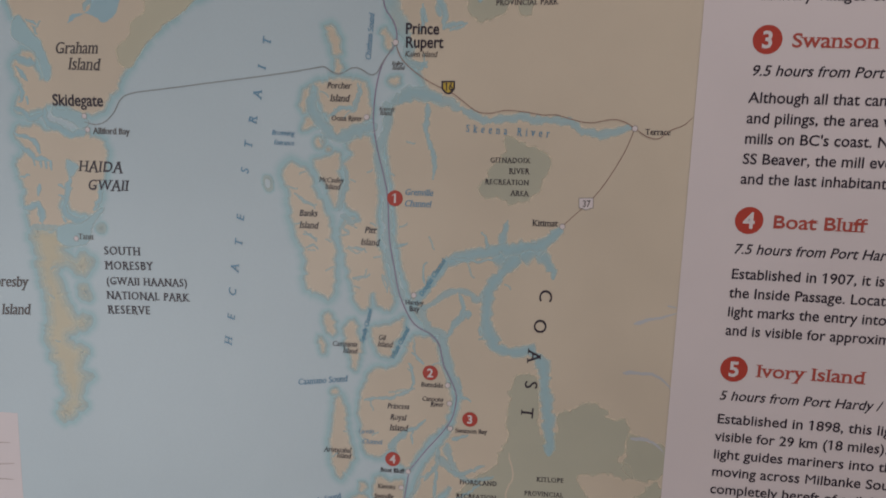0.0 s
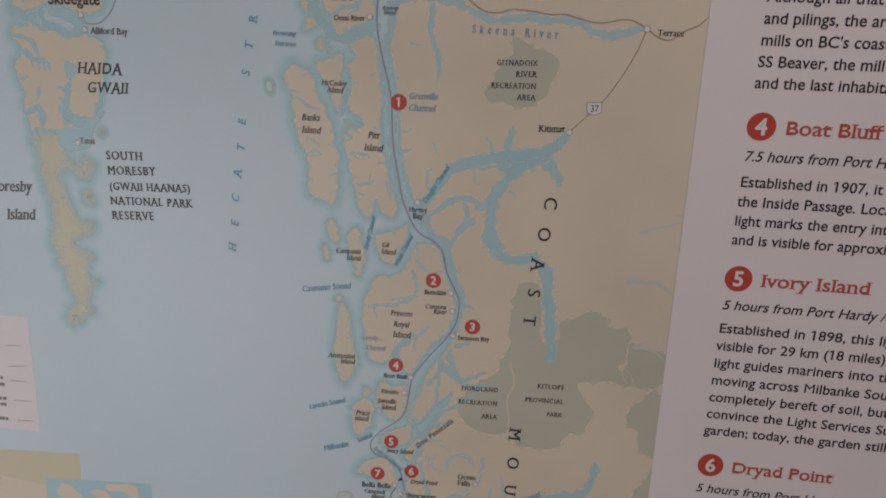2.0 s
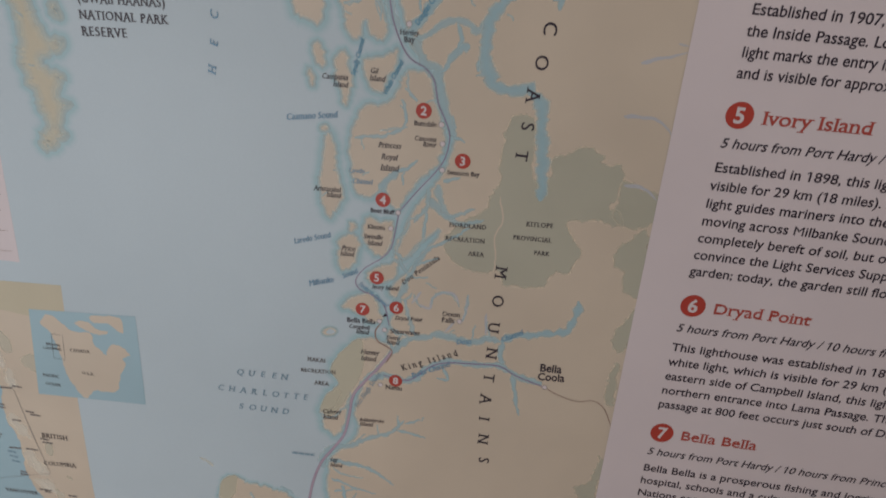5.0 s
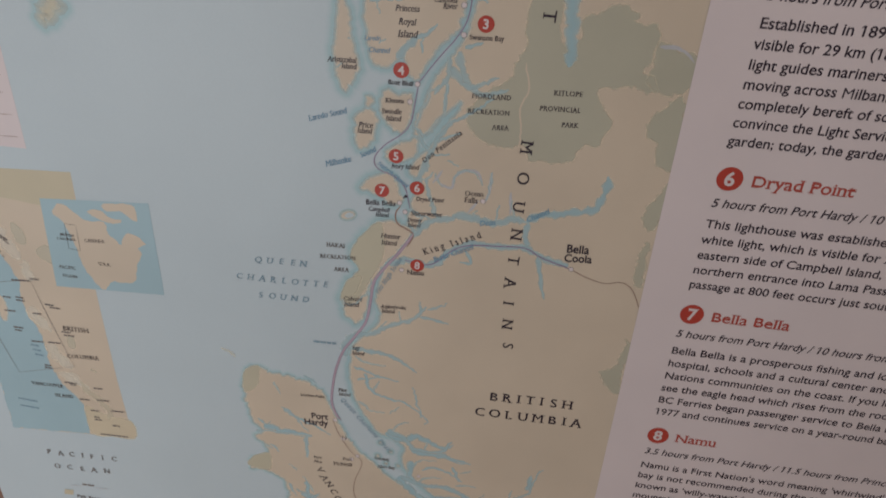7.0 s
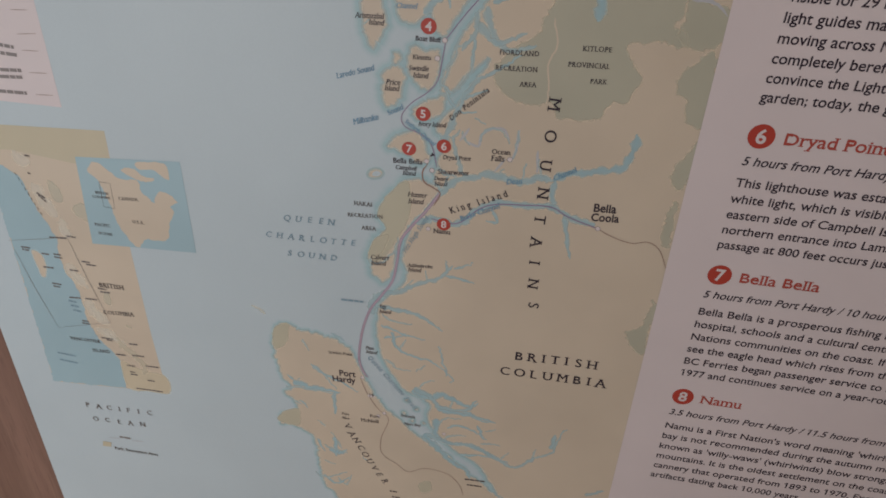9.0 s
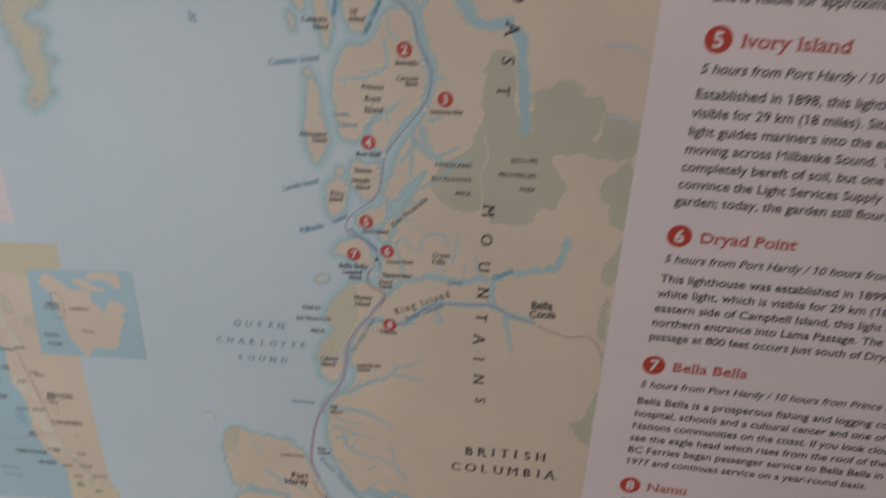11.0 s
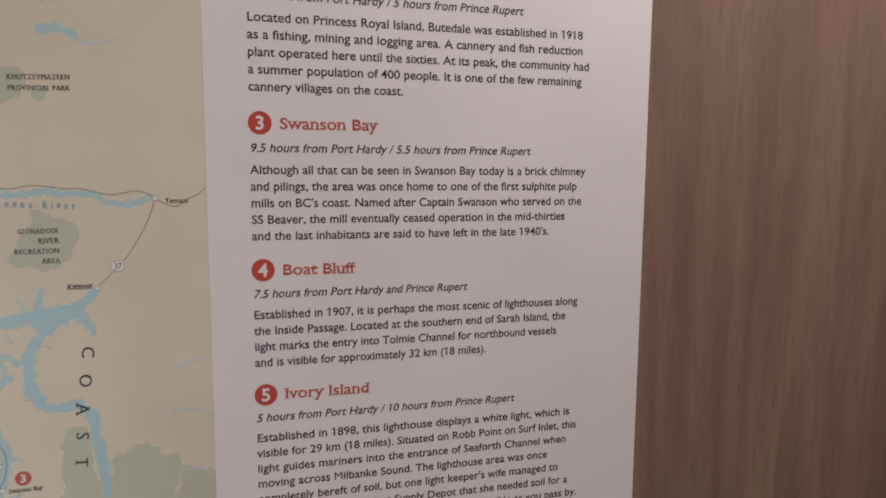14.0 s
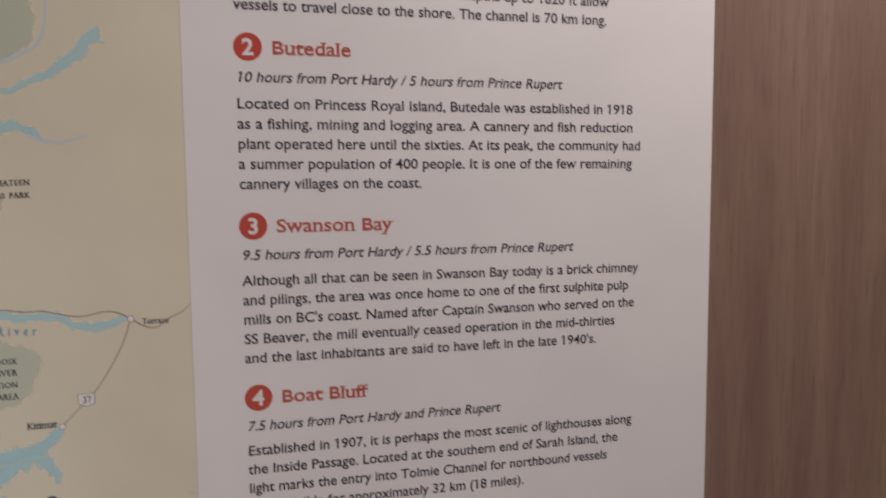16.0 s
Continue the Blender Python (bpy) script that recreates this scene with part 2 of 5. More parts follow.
def shore_band(name, pts, wide, parent, rough=1.6, strength=1.0, fade=1.0):
    """The blue band printed round a coast; it slopes down outwards, so that the deeper tone always lies on top."""
    line = smooth(pts, True, rough=rough, seed=len(pts))
    n = len(line)
    turn = sum(line[i - 1].cross(line[i]) for i in range(n))
    sign = 1 if turn > 0 else -1
    levels = ((0.0, 1.0, -1.0), (0.34, 0.9, 0.0), (0.66, 0.34, 0.0), (1.05, 0.0, 0.0))
    verts, shore, faces = [], [], []
    soft = []
    for i in range(n):
        d = (line[(i + 3) % n] - line[i - 3])
        if d.length < 1e-6:
            d = Vector((1, 0))
        soft.append(Vector((d.y, -d.x)).normalized() * sign)
    for r, s, inner in levels:
        for i in range(n):
            p = line[i] + soft[i] * (wide * r + inner)
            verts.append(place(p.x, p.y, 0.02 + 0.08 * s))
            shore.append(s * strength)
    for k in range(len(levels) - 1):
        for i in range(n):
            j = (i + 1) % n
            faces.append((k * n + i, k * n + j, (k + 1) * n + j, (k + 1) * n + i))
    mesh_object(name, verts, faces, WATER, parent, shore=shore)
    # the inner fringe, where the blue fades out over the land
    verts, shore, faces = [], [], []
    rises = layer(0.14)
    levels = ((0.8, 0.65), (-0.5, 0.6), (-1.4 * fade, 0.3), (-3.0 * fade, 0.0))
    for k, (r, s) in enumerate(levels):
        for i in range(n):
            p = line[i] + soft[i] * r
            verts.append(place(p.x, p.y, rises + 0.002 * s))
            shore.append(s * strength)
    for k in range(len(levels) - 1):
        for i in range(n):
            j = (i + 1) % n
            faces.append((k * n + i, k * n + j, (k + 1) * n + j, (k + 1) * n + i))
    return mesh_object("coast_fringe", verts, faces, TINT, parent, shore=shore)


def island(pts, mat=None, wide=6.0, rough=2.4, label="", h=0.12):
    ob = area("island", pts, mat or LAND, h, label=label, rough=rough)
    shore_band("shore_band", pts, wide, ob, rough, fade=3.2 if mat is OCHRE else 1.0)
    return ob


def park(pts, rough=2.7, name="park_area", mat=None, edge=None, h=0.16, parent=None):
    """A flat tone with a soft printed edge, grey-green for a park."""
    line = smooth(pts, True, rough=rough, seed=len(pts))
    n = len(line)
    sign = 1 if sum(line[i - 1].cross(line[i]) for i in range(n)) > 0 else -1
    h = layer(h)
    ob = mesh_object(name, [place(p.x, p.y, h) for p in line], [list(range(n))], mat or PARK, parent or wall_map)
    verts, shore, faces = [], [], []
    for off, alpha in ((-0.1, 0.7), (0.7, 0.35), (1.8, 0.0)):
        for i in range(n):
            d = line[(i + 3) % n] - line[i - 3]
            q = line[i] + Vector((d.y, -d.x)).normalized() * sign * off
            verts.append(place(q.x, q.y, h + 0.001))
            shore.append(alpha)
    for k in range(2):
        for i in range(n):
            j = (i + 1) % n
            faces.append((k * n + i, k * n + j, (k + 1) * n + j, (k + 1) * n + i))
    mesh_object("soft_edge", verts, faces, edge or PARK_EDGE, ob, shore=shore)
    return ob


def islet(u, v, r, mat=None):
    return island([(u + r * math.cos(k * 1.047), v + r * math.sin(k * 1.047)) for k in range(6)], mat, wide=4.0, rough=0.9)


def stripe(name, pts, wide, mat, h, parent=None, label="", taper=False, rough=0.0, shore=None, step=2.2):
    """A line of the given width along control points; taper narrows it to its last point."""
    line = smooth(pts, False, step=step, rough=rough, seed=len(pts) + int(wide))
    n, verts, faces, sh = len(line), [], [], []
    h = layer(h)
    for i, p in enumerate(line):
        d = line[min(i + 1, n - 1)] - line[max(i - 1, 0)]
        if d.length < 1e-6:
            d = Vector((1, 0))
        nrm = Vector((-d.y, d.x)).normalized()
        w = wide / 2 * min(1.0, 0.35 + 0.3 * min(i, n - 1 - i))
        if taper:
            w *= (1 - 0.75 * i / (n - 1)) * (1 + 0.35 * noise.noise(Vector((p.x * 0.12, p.y * 0.12, 3.0))))
        for s in (-1, 1):
            q = p + nrm * w * s
            verts.append(place(q.x, q.y, h + i * 0.0003))
            sh.append(shore or 0.0)
    for i in range(n - 1):
        faces.append((2 * i, 2 * i + 2, 2 * i + 3, 2 * i + 1))
    return mesh_object(name, verts, faces, mat, parent or wall_map, label, shore=sh if shore else None)


def inlet(pts, wide, taper=True, shore=0.85, mat=None, parent=None, name="inlet"):
    """A sea arm printed into the land, its edges fading."""
    line = smooth(pts, False, rough=2.0, seed=len(pts) + int(wide))
    n, verts, faces, sh = len(line), [], [], []
    h = layer(0.20)
    across = ((-1.15, 0.0), (-0.65, 0.85), (0.0, 1.0), (0.65, 0.85), (1.15, 0.0))
    for i, p in enumerate(line):
        d = line[min(i + 2, n - 1)] - line[max(i - 2, 0)]
        nrm = Vector((-d.y, d.x)).normalized() if d.length > 1e-6 else Vector((0, 1))
        w = wide * 0.36 * min(1.0, 0.25 + 0.22 * min(i, n - 1 - i))
        w *= 1 + 0.6 * noise.noise(Vector((p.x * 0.15, p.y * 0.15, 3.0))) + 0.35 * noise.noise(Vector((p.x * 0.5, p.y * 0.5, 8.0)))
        if taper:
            w *= 1 - 0.7 * i / (n - 1)
        w = max(w, 0.7)
        for off, alpha in across:
            q = p + nrm * w * off
            verts.append(place(q.x, q.y, h + i * 0.0002))
            sh.append(alpha * shore)
    m = len(across)
    for i in range(n - 1):
        for k in range(m - 1):
            faces.append((m * i + k, m * i + m + k, m * i + m + k + 1, m * i + k + 1))
    return mesh_object(name, verts, faces, mat or TINT, parent or wall_map, shore=sh)


def disc(name, u, v, r, mat, h, parent=None, label="", squash=1.0, sides=28):
    verts = [place(u + r * math.cos(2 * math.pi * k / sides), v + squash * r * math.sin(2 * math.pi * k / sides), h) for k in range(sides)]
    return mesh_object(name, verts, [list(range(sides))], mat, parent or wall_map, label)


# ---- lettering ----
GLYPHS, ADVANCE = {}, {}
WEIGHTS = (-0.006, 0.0, 0.012, 0.019, 0.026)


def letter_shape(body, bold):
    data = bpy.data.curves.new("letter", "FONT")
    data.resolution_u, data.offset, data.body = 3, bold, body
    ob = bpy.data.objects.new("letter", data)
    me = ob.to_mesh()
    co = [v.co.to_2d() for v in me.vertices]
    fa = [tuple(p.vertices) for p in me.polygons]
    ob.to_mesh_clear()
    bpy.data.objects.remove(ob)
    bpy.data.curves.remove(data)
    return co, fa


def span(body):
    return max(p.x for p in letter_shape(body, 0.0)[0])


def lifted(y):
    """Small letters with a taller middle height than the built-in font has."""
    if y <= 0:
        return y
    return y * LIFT if y < XHEIGHT else XHEIGHT * LIFT + (y - XHEIGHT) * (ASCENT - XHEIGHT * LIFT) / (ASCENT - XHEIGHT)


XHEIGHT, ASCENT, LIFT = max(p.y for p in letter_shape("x", 0.0)[0]), max(p.y for p in letter_shape("l", 0.0)[0]), 1.10


def glyph(c, bold):
    """Outline mesh, rim and advance of one letter of the built-in font, 1 unit high."""
    bold = 0.0 if c in "MW" else min(0.012, bold) if c == "g" else bold
    bold = min(WEIGHTS, key=lambda w: abs(w - bold))
    if c not in ADVANCE:
        ADVANCE[c] = span("H" + c + "H") - ADVANCE.setdefault("pair", span("HH"))
    if (c, bold) not in GLYPHS:
        co, fa = letter_shape(c, bold) if c != " " else ([], [])
        if c == "1":
            x0 = min(p.x for p in co)
            top = max(p.y for p in co)
            fa = fa + [tuple(range(len(co), len(co) + 4))]
            co = co + [Vector((x0, top)), Vector((x0 - 0.15, top - 0.11)), Vector((x0 - 0.15, top - 0.20)), Vector((x0, top - 0.10))]
        if c.islower():
            co = [Vector((p.x, lifted(p.y))) for p in co]
        used = {}
        for p in fa:
            for k in range(len(p)):
                e = tuple(sorted((p[k], p[k - 1])))
                used[e] = used.get(e, 0) + 1
        GLYPHS[c, bold] = (co, fa, [e for e, n in used.items() if n == 1], ADVANCE[c])
    return GLYPHS[c, bold]


def text_width(body, bold=0.0, gap=0.0):
    return sum(glyph(c, bold)[3] + gap for c in body)


CAP = max(p.y for p in glyph("H", 0.0)[0])


def set_line(name, body, at, mat, parent, size, stretch=1.0, bold=0.0, slant=0.0, serif=0.0, h=0.40, angle=0.0, gap=0.0, label="", modelled=True):
    """One line of letters from its baseline start at. serif adds foot and head strokes to the stems; modelled makes the stems
    thicker than the cross strokes, as in a book face."""
    verts, faces, x = [], [], 0.0
    ca, sa = math.cos(angle), math.sin(angle)

    def put(px, py, lift):
        px, py = (px + py * slant) * size * stretch, py * size
        return place(at[0] + px * ca - py * sa, at[1] + px * sa + py * ca, lift)
    for c in body:
        co, fa, rim, adv = glyph(c, bold)
        edge = 0.008 if c in "MW" else 0.018
        strokes = ((-edge, 0.0), (edge, 0.02)) if serif and modelled else ((0.0, 0.0),)
        if serif and modelled:
            co, fa, rim, adv = glyph(c, bold - 0.006)
        for shift, lift in strokes:
            base = len(verts)
            verts += [put(x + p.x + shift, p.y, h + lift) for p in co]
            faces += [tuple(base + i for i in f) for f in fa]
        if serif and c.isalpha():
            for a, b in rim:
                p, q = co[a], co[b]
                if abs(p.y - q.y) < 0.004 and 0.05 < abs(p.x - q.x) < 0.19 + 2 * bold:
                    lo, hi = min(p.x, q.x), max(p.x, q.x)
                    up = any(abs(r.y - p.y) > 0.2 and r.y > p.y and lo - 0.02 < r.x < hi + 0.02 for r in co)
                    t = 0.05 if up else -0.05
                    left = 0.0 if (not up and p.y < CAP * 0.9 and c in "nmrupi") else serif
                    k = len(verts)
                    verts += [put(x + sx, p.y + sy, h - 0.03) for sx, sy in ((lo - serif, 0), (hi + left, 0), (hi + left, t), (lo - serif, t))]
                    faces.append((k, k + 1, k + 2, k + 3))
        x += adv + gap
    return mesh_object(name, verts, faces, mat, parent, label)


def label_between(body, ends, mat, parent=None, condense=0.84, bold=0.012, slant=0.0, serif=0.07, gap=0.0, h=0.40, name="lettering"):
    """A label whose baseline runs between two places on the sheet."""
    a, b = Vector(ends[0]), Vector(ends[1])
    length = (b - a).length
    w = text_width(body, bold, gap) - gap
    size = length / (w * condense)
    return set_line(name, body, a, mat, parent or wall_map, size, condense, bold, slant, serif, h, math.atan2(b.y - a.y, b.x - a.x), gap)


def letters_at(body, spots, size, mat, angle=0.0, slant=0.0, serif=0.105, bold=0.0, stretch=1.0):
    """Widely spaced capitals, each about its own middle."""
    for c, (u, v) in zip(body, spots):
        w = glyph(c, bold)[3] * size * stretch
        hh = CAP * size
        ca, sa = math.cos(angle), math.sin(angle)
        set_line("letter", c, (u - ca * w / 2 + sa * hh / 2, v - sa * w / 2 - ca * hh / 2), mat, wall_map, size, stretch, bold, slant, serif, angle=angle)


def spread(a, b, n):
    return [(a[0] + (b[0] - a[0]) * k / (n - 1), a[1] + (b[1] - a[1]) * k / (n - 1)) for k in range(n)]


def bar(ends, tall, mat, parent=None, h=0.36):
    """Small print too fine to read, as a plain broken bar."""
    a, b, tall = Vector(ends[0]), Vector(ends[1]), tall * 0.8
    d = (b - a).normalized()
    nrm = Vector((-d.y, d.x)) * tall
    length, x, verts, faces = (b - a).length, 0.0, [], []
    rnd = random.Random(int(a.x * 7 + a.y))
    while x < length:
        w = min(rnd.uniform(1.2, 3.4) * tall, length - x)
        k = len(verts)
        for p in (a + d * x, a + d * (x + w), a + d * (x + w) + nrm, a + d * x + nrm):
            verts.append(place(p.x, p.y, h))
        faces.append((k, k + 1, k + 2, k + 3))
        x += w + 0.35 * tall
    return mesh_object("small_print", verts, faces, mat, parent or wall_map)


# ---- land and islands ----
coast_north = [(462.9, 1122.2), (460.5, 1103.2), (454.7, 1087.8), (459.9, 1076.2), (470.8, 1062.8), (468.5, 1056.9), (476.1, 1047.2), (481.3, 1037.4), (474.5, 1031.3), (462.2, 1025.8), (457.8, 1014.8), (454.8, 1000.5), (454.2, 986.1), (457.0, 971.8), (460.3, 957.3), (461.9, 940.6), (463.1, 925.8), (466.0, 911.0), (469.8, 896.1), (475.4, 879.0), (480.1, 866.1), (486.2, 861.2), (495.1, 854.7), (502.2, 847.7), (505.7, 832.3), (512.0, 814.8), (515.4, 803.8), (512.8, 789.9), (508.1, 775.7), (489.1, 747.0), (482.0, 729.1), (477.0, 711.1), (480.2, 700.3)]
coast_south = [(488.4, 707.3), (499.4, 721.1), (510.4, 729.8), (497.6, 708.4), (486.6, 691.8), (476.2, 680.2), (471.7, 670.2), (478.1, 664.6), (477.0, 653.8), (474.0, 642.5), (481.6, 631.5), (484.2, 633.1), (477.7, 615.1), (466.0, 597.6), (454.9, 582.3), (449.0, 564.4), (446.0, 545.1), (450.2, 528.7), (443.9, 515.3), (432.2, 500.8), (424.5, 489.8), (421.8, 459.1), (426.9, 428.2), (438.2, 405.9), (451.0, 387.8), (466.1, 383.0), (476.3, 371.7), (473.8, 352.9), (487.5, 331.1), (505.0, 313.6), (530.0, 297.5), (547.1, 270.1), (571.2, 238.7), (650.5, 200.0)]
mainland = [(455.0, 1346.0), (450.0, 1250.0)] + coast_north + coast_south + [(672.0, 215.0), (673.0, 700.0), (673.0, 1346.0)]
ob = area("mainland", mainland, LAND, 0.12, label="pale tan printed mainland coast", rough=1.4)
shore_band("shore_band", mainland, 7.0, ob, 1.4)

island([(173.6, 1117.3), (160.6, 1096.9), (162.9, 1082.5), (173.0, 1074.4), (181.8, 1060.0), (188.3, 1044.2), (187.7, 1034.9), (182.5, 1041.1), (179.6, 1053.7), (171.8, 1056.5), (161.3, 1047.0), (163.3, 1036.5), (166.2, 1023.8), (160.6, 1010.7), (174.7, 1009.0), (190.1, 1012.8), (205.1, 1013.2), (217.9, 1007.6), (232.8, 1010.6), (244.1, 1025.7), (253.9, 1041.3), (265.8, 1056.4), (282.1, 1073.8), (309.1, 1092.2), (333.4, 1117.9)], wide=7.5, rough=2.8, label="pale tan printed island with ochre eastern shore")
park([(249.7, 1048.7), (248.8, 1059.0), (258.2, 1067.4), (260.4, 1076.8), (270.5, 1085.8), (275.7, 1105.8), (326.8, 1112.0), (302.4, 1088.1), (282.1, 1073.8), (265.8, 1056.4), (257.3, 1045.6)], 1.0, mat=MEADOW, edge=MEADOW_EDGE)
area("inlet", [(229.8, 1105.5), (252.2, 1105.7), (250.2, 1089.6), (246.7, 1082.3), (237.9, 1076.5), (231.8, 1081.3), (221.8, 1082.8), (208.7, 1076.1), (212.7, 1081.9), (226.6, 1086.1)], PALEBLUE, 0.2, rough=1.0)
inlet([(222.0, 1086.1), (229.6, 1101.5)], 9.0)
island([(161.6, 998.2), (176.0, 999.5), (190.0, 995.6), (208.6, 992.7), (221.8, 994.0), (233.6, 988.4), (236.3, 975.5), (234.3, 963.2), (229.2, 954.3), (229.6, 944.6), (223.5, 934.6), (212.9, 932.3), (205.4, 934.7), (199.2, 943.3), (193.9, 934.1), (203.9, 925.6), (197.9, 919.9), (169.7, 918.6), (165.4, 927.0), (163.9, 947.2), (160.2, 964.8), (164.3, 981.7), (159.1, 989.4)], wide=7.5, rough=3.0, label="pale tan printed island with broken shores")
island([(168.8, 919.5), (195.0, 920.7), (202.1, 910.7), (196.8, 901.3), (203.4, 898.4), (212.2, 900.7), (220.5, 894.8), (217.2, 886.4), (207.3, 882.2), (198.0, 888.1), (190.9, 883.1), (194.2, 873.6), (196.5, 862.1), (202.9, 854.1), (208.7, 852.5), (217.2, 848.4), (213.8, 839.7), (204.9, 836.8), (197.7, 831.6), (203.4, 827.2), (211.1, 824.4), (212.6, 815.0), (208.1, 806.1), (215.6, 798.0), (210.3, 790.8), (206.9, 781.8), (208.4, 773.1), (200.1, 767.6), (192.6, 758.1), (185.6, 759.5), (184.3, 771.2), (190.0, 782.9), (184.8, 797.6), (178.8, 814.5), (177.3, 837.3), (176.8, 860.9), (172.3, 883.9), (169.6, 902.2)], OCHRE, wide=7.5, rough=3.0, label="ochre printed park island tapering southward")
island([(206.8, 872.9), (214.7, 874.7), (218.1, 865.7), (214.0, 860.8), (208.3, 863.7)], OCHRE, wide=6.0)
islet(228.5, 921.4, 4.0, OCHRE)

island([(408.1, 1074.0), (413.5, 1078.7), (417.7, 1072.5), (420.3, 1062.3), (419.1, 1056.7), (414.1, 1056.7), (410.7, 1065.3)])
island([(415.0, 1054.7), (420.4, 1054.0), (420.9, 1044.8), (416.3, 1043.9)])
island([(401.1, 1037.2), (418.0, 1041.6), (436.9, 1039.6), (441.7, 1026.5), (441.1, 1011.5), (429.0, 1001.7), (418.4, 998.1), (410.6, 1004.9), (408.9, 1013.4), (404.1, 1020.2), (402.8, 1029.5)])
island([(388.7, 1023.1), (392.6, 1031.3), (399.4, 1035.5), (397.7, 1029.4), (394.7, 1023.2), (395.1, 1016.7), (390.0, 1016.6)], wide=5.0)
island([(391.7, 1010.9), (400.3, 1011.9), (401.6, 1006.2), (395.2, 1001.5), (390.0, 1005.1)], wide=5.0)
islet(403.8, 993.5, 4.5, LAND)
islet(411.2, 988.8, 2.6, LAND)
island([(447.6, 1072.2), (450.8, 1076.9), (455.9, 1071.5), (456.1, 1062.1), (451.9, 1061.3)], wide=4.0)
island([(455.6, 1042.4), (462.2, 1043.3), (463.2, 1037.0), (458.3, 1034.5), (454.1, 1037.6)], wide=4.0)
island([(399.5, 980.5), (407.7, 984.5), (418.5, 987.0), (422.0, 980.9), (418.6, 973.7), (421.2, 965.4), (419.6, 954.4), (417.5, 946.6), (413.1, 949.9), (407.4, 961.5), (401.7, 973.0)])
island([(377.3, 972.9), (383.9, 978.2), (392.6, 975.6), (397.4, 968.7), (402.2, 957.9), (408.4, 945.4), (413.7, 932.0), (416.9, 918.3), (417.5, 897.5), (415.8, 884.2), (411.9, 875.1), (406.5, 878.3), (395.3, 882.1), (392.6, 889.5), (394.0, 900.6), (392.6, 909.3), (387.7, 922.1), (381.6, 938.2), (379.9, 954.0), (376.4, 964.5)], wide=8.0)
island([(423.6, 992.1), (435.4, 999.9), (443.9, 997.7), (446.7, 979.7), (449.6, 959.0), (449.1, 940.0), (451.1, 923.1), (455.8, 903.9), (458.7, 891.1), (463.3, 879.1), (460.8, 870.2), (451.2, 870.9), (446.7, 880.7), (442.5, 869.0), (434.5, 871.6), (429.9, 884.2), (426.3, 897.1), (423.5, 910.9), (420.7, 927.1), (424.1, 938.9), (436.2, 938.1), (428.4, 944.6), (423.5, 950.3), (423.9, 961.3), (426.8, 969.8), (422.4, 978.0), (427.0, 985.2)])
for line in ([(389.1, 952.2), (397.9, 947.5), (401.4, 944.2)], [(392.6, 927.5), (399.7, 920.9), (402.3, 918.5)], [(394.8, 913.7), (401.5, 912.3)], [(418.9, 930.1), (426.7, 934.7), (432.8, 932.0)], [(441.1, 899.7), (436.8, 893.3), (431.6, 891.3)], [(436.9, 886.3), (429.0, 887.2)], [(452.0, 897.2), (456.1, 886.6)], [(424.3, 915.3), (432.2, 912.2), (437.4, 913.3)], [(427.2, 967.3), (431.6, 965.8)], [(435.0, 1030.3), (430.9, 1020.1), (425.9, 1015.9), (421.7, 1011.7)]):
    inlet(line, 4.2, shore=0.6)
island([(407.0, 863.2), (414.1, 865.5), (417.3, 855.4), (417.0, 845.9), (412.5, 847.4), (408.8, 855.3)], wide=5.0)
island([(403.1, 844.1), (408.0, 842.6), (411.7, 834.7), (408.1, 831.2), (404.4, 836.9)], wide=5.0)
island([(425.8, 859.1), (431.9, 863.0), (435.6, 850.8), (438.1, 836.5), (435.5, 823.6), (430.7, 820.1), (427.0, 830.3), (424.1, 844.6)], wide=5.0)
island([(447.5, 856.0), (459.3, 860.3), (470.5, 866.4), (469.9, 853.0), (464.9, 842.0), (462.5, 833.7), (453.6, 834.0), (446.4, 840.7), (445.4, 849.6)], wide=6.0)
island([(443.3, 815.1), (445.4, 823.4), (460.0, 825.4), (466.1, 829.5), (473.7, 842.6), (479.6, 851.0), (486.5, 852.4), (493.5, 849.3), (498.1, 841.6), (501.1, 829.8), (504.9, 817.9), (510.1, 805.6), (508.8, 792.8), (503.1, 779.9), (492.4, 767.4), (482.1, 753.4), (477.0, 743.5), (469.7, 746.6), (464.0, 757.9), (453.3, 751.7), (442.4, 753.6), (438.6, 766.5), (435.6, 788.2), (437.2, 797.1), (439.8, 805.6)], wide=6.0)
for line in ([(478.3, 848.3), (480.9, 835.0), (484.0, 830.8)], [(477.2, 807.6), (478.6, 819.1), (474.1, 825.5)], [(447.3, 788.2), (445.3, 798.2)], [(460.4, 804.0), (477.2, 807.6)]):
    inlet(line, 4.2, shore=0.6)
inlet([(461.3, 759.0), (471.0, 770.2), (481.0, 778.0), (489.7, 784.8)], 10.0)
inlet([(479.2, 763.9), (479.8, 775.6)], 4.0)
island([(415.5, 795.4), (422.3, 798.7), (426.1, 785.1), (429.0, 770.3), (431.9, 752.6), (427.9, 737.9), (421.1, 729.6), (416.4, 740.7), (412.6, 755.7), (413.9, 773.8), (415.6, 784.2)], wide=7.0)
islet(417.3, 802.1, 3.6, LAND)
island([(453.1, 735.9), (464.3, 732.2), (474.4, 734.2), (472.3, 713.1), (467.5, 702.4), (458.5, 703.9), (450.7, 713.2), (448.6, 724.0)], wide=6.0)
island([(477.4, 698.9), (475.1, 711.9), (483.0, 725.8), (492.5, 742.5), (498.9, 740.8), (498.1, 719.5), (487.5, 704.7)], wide=4.0)
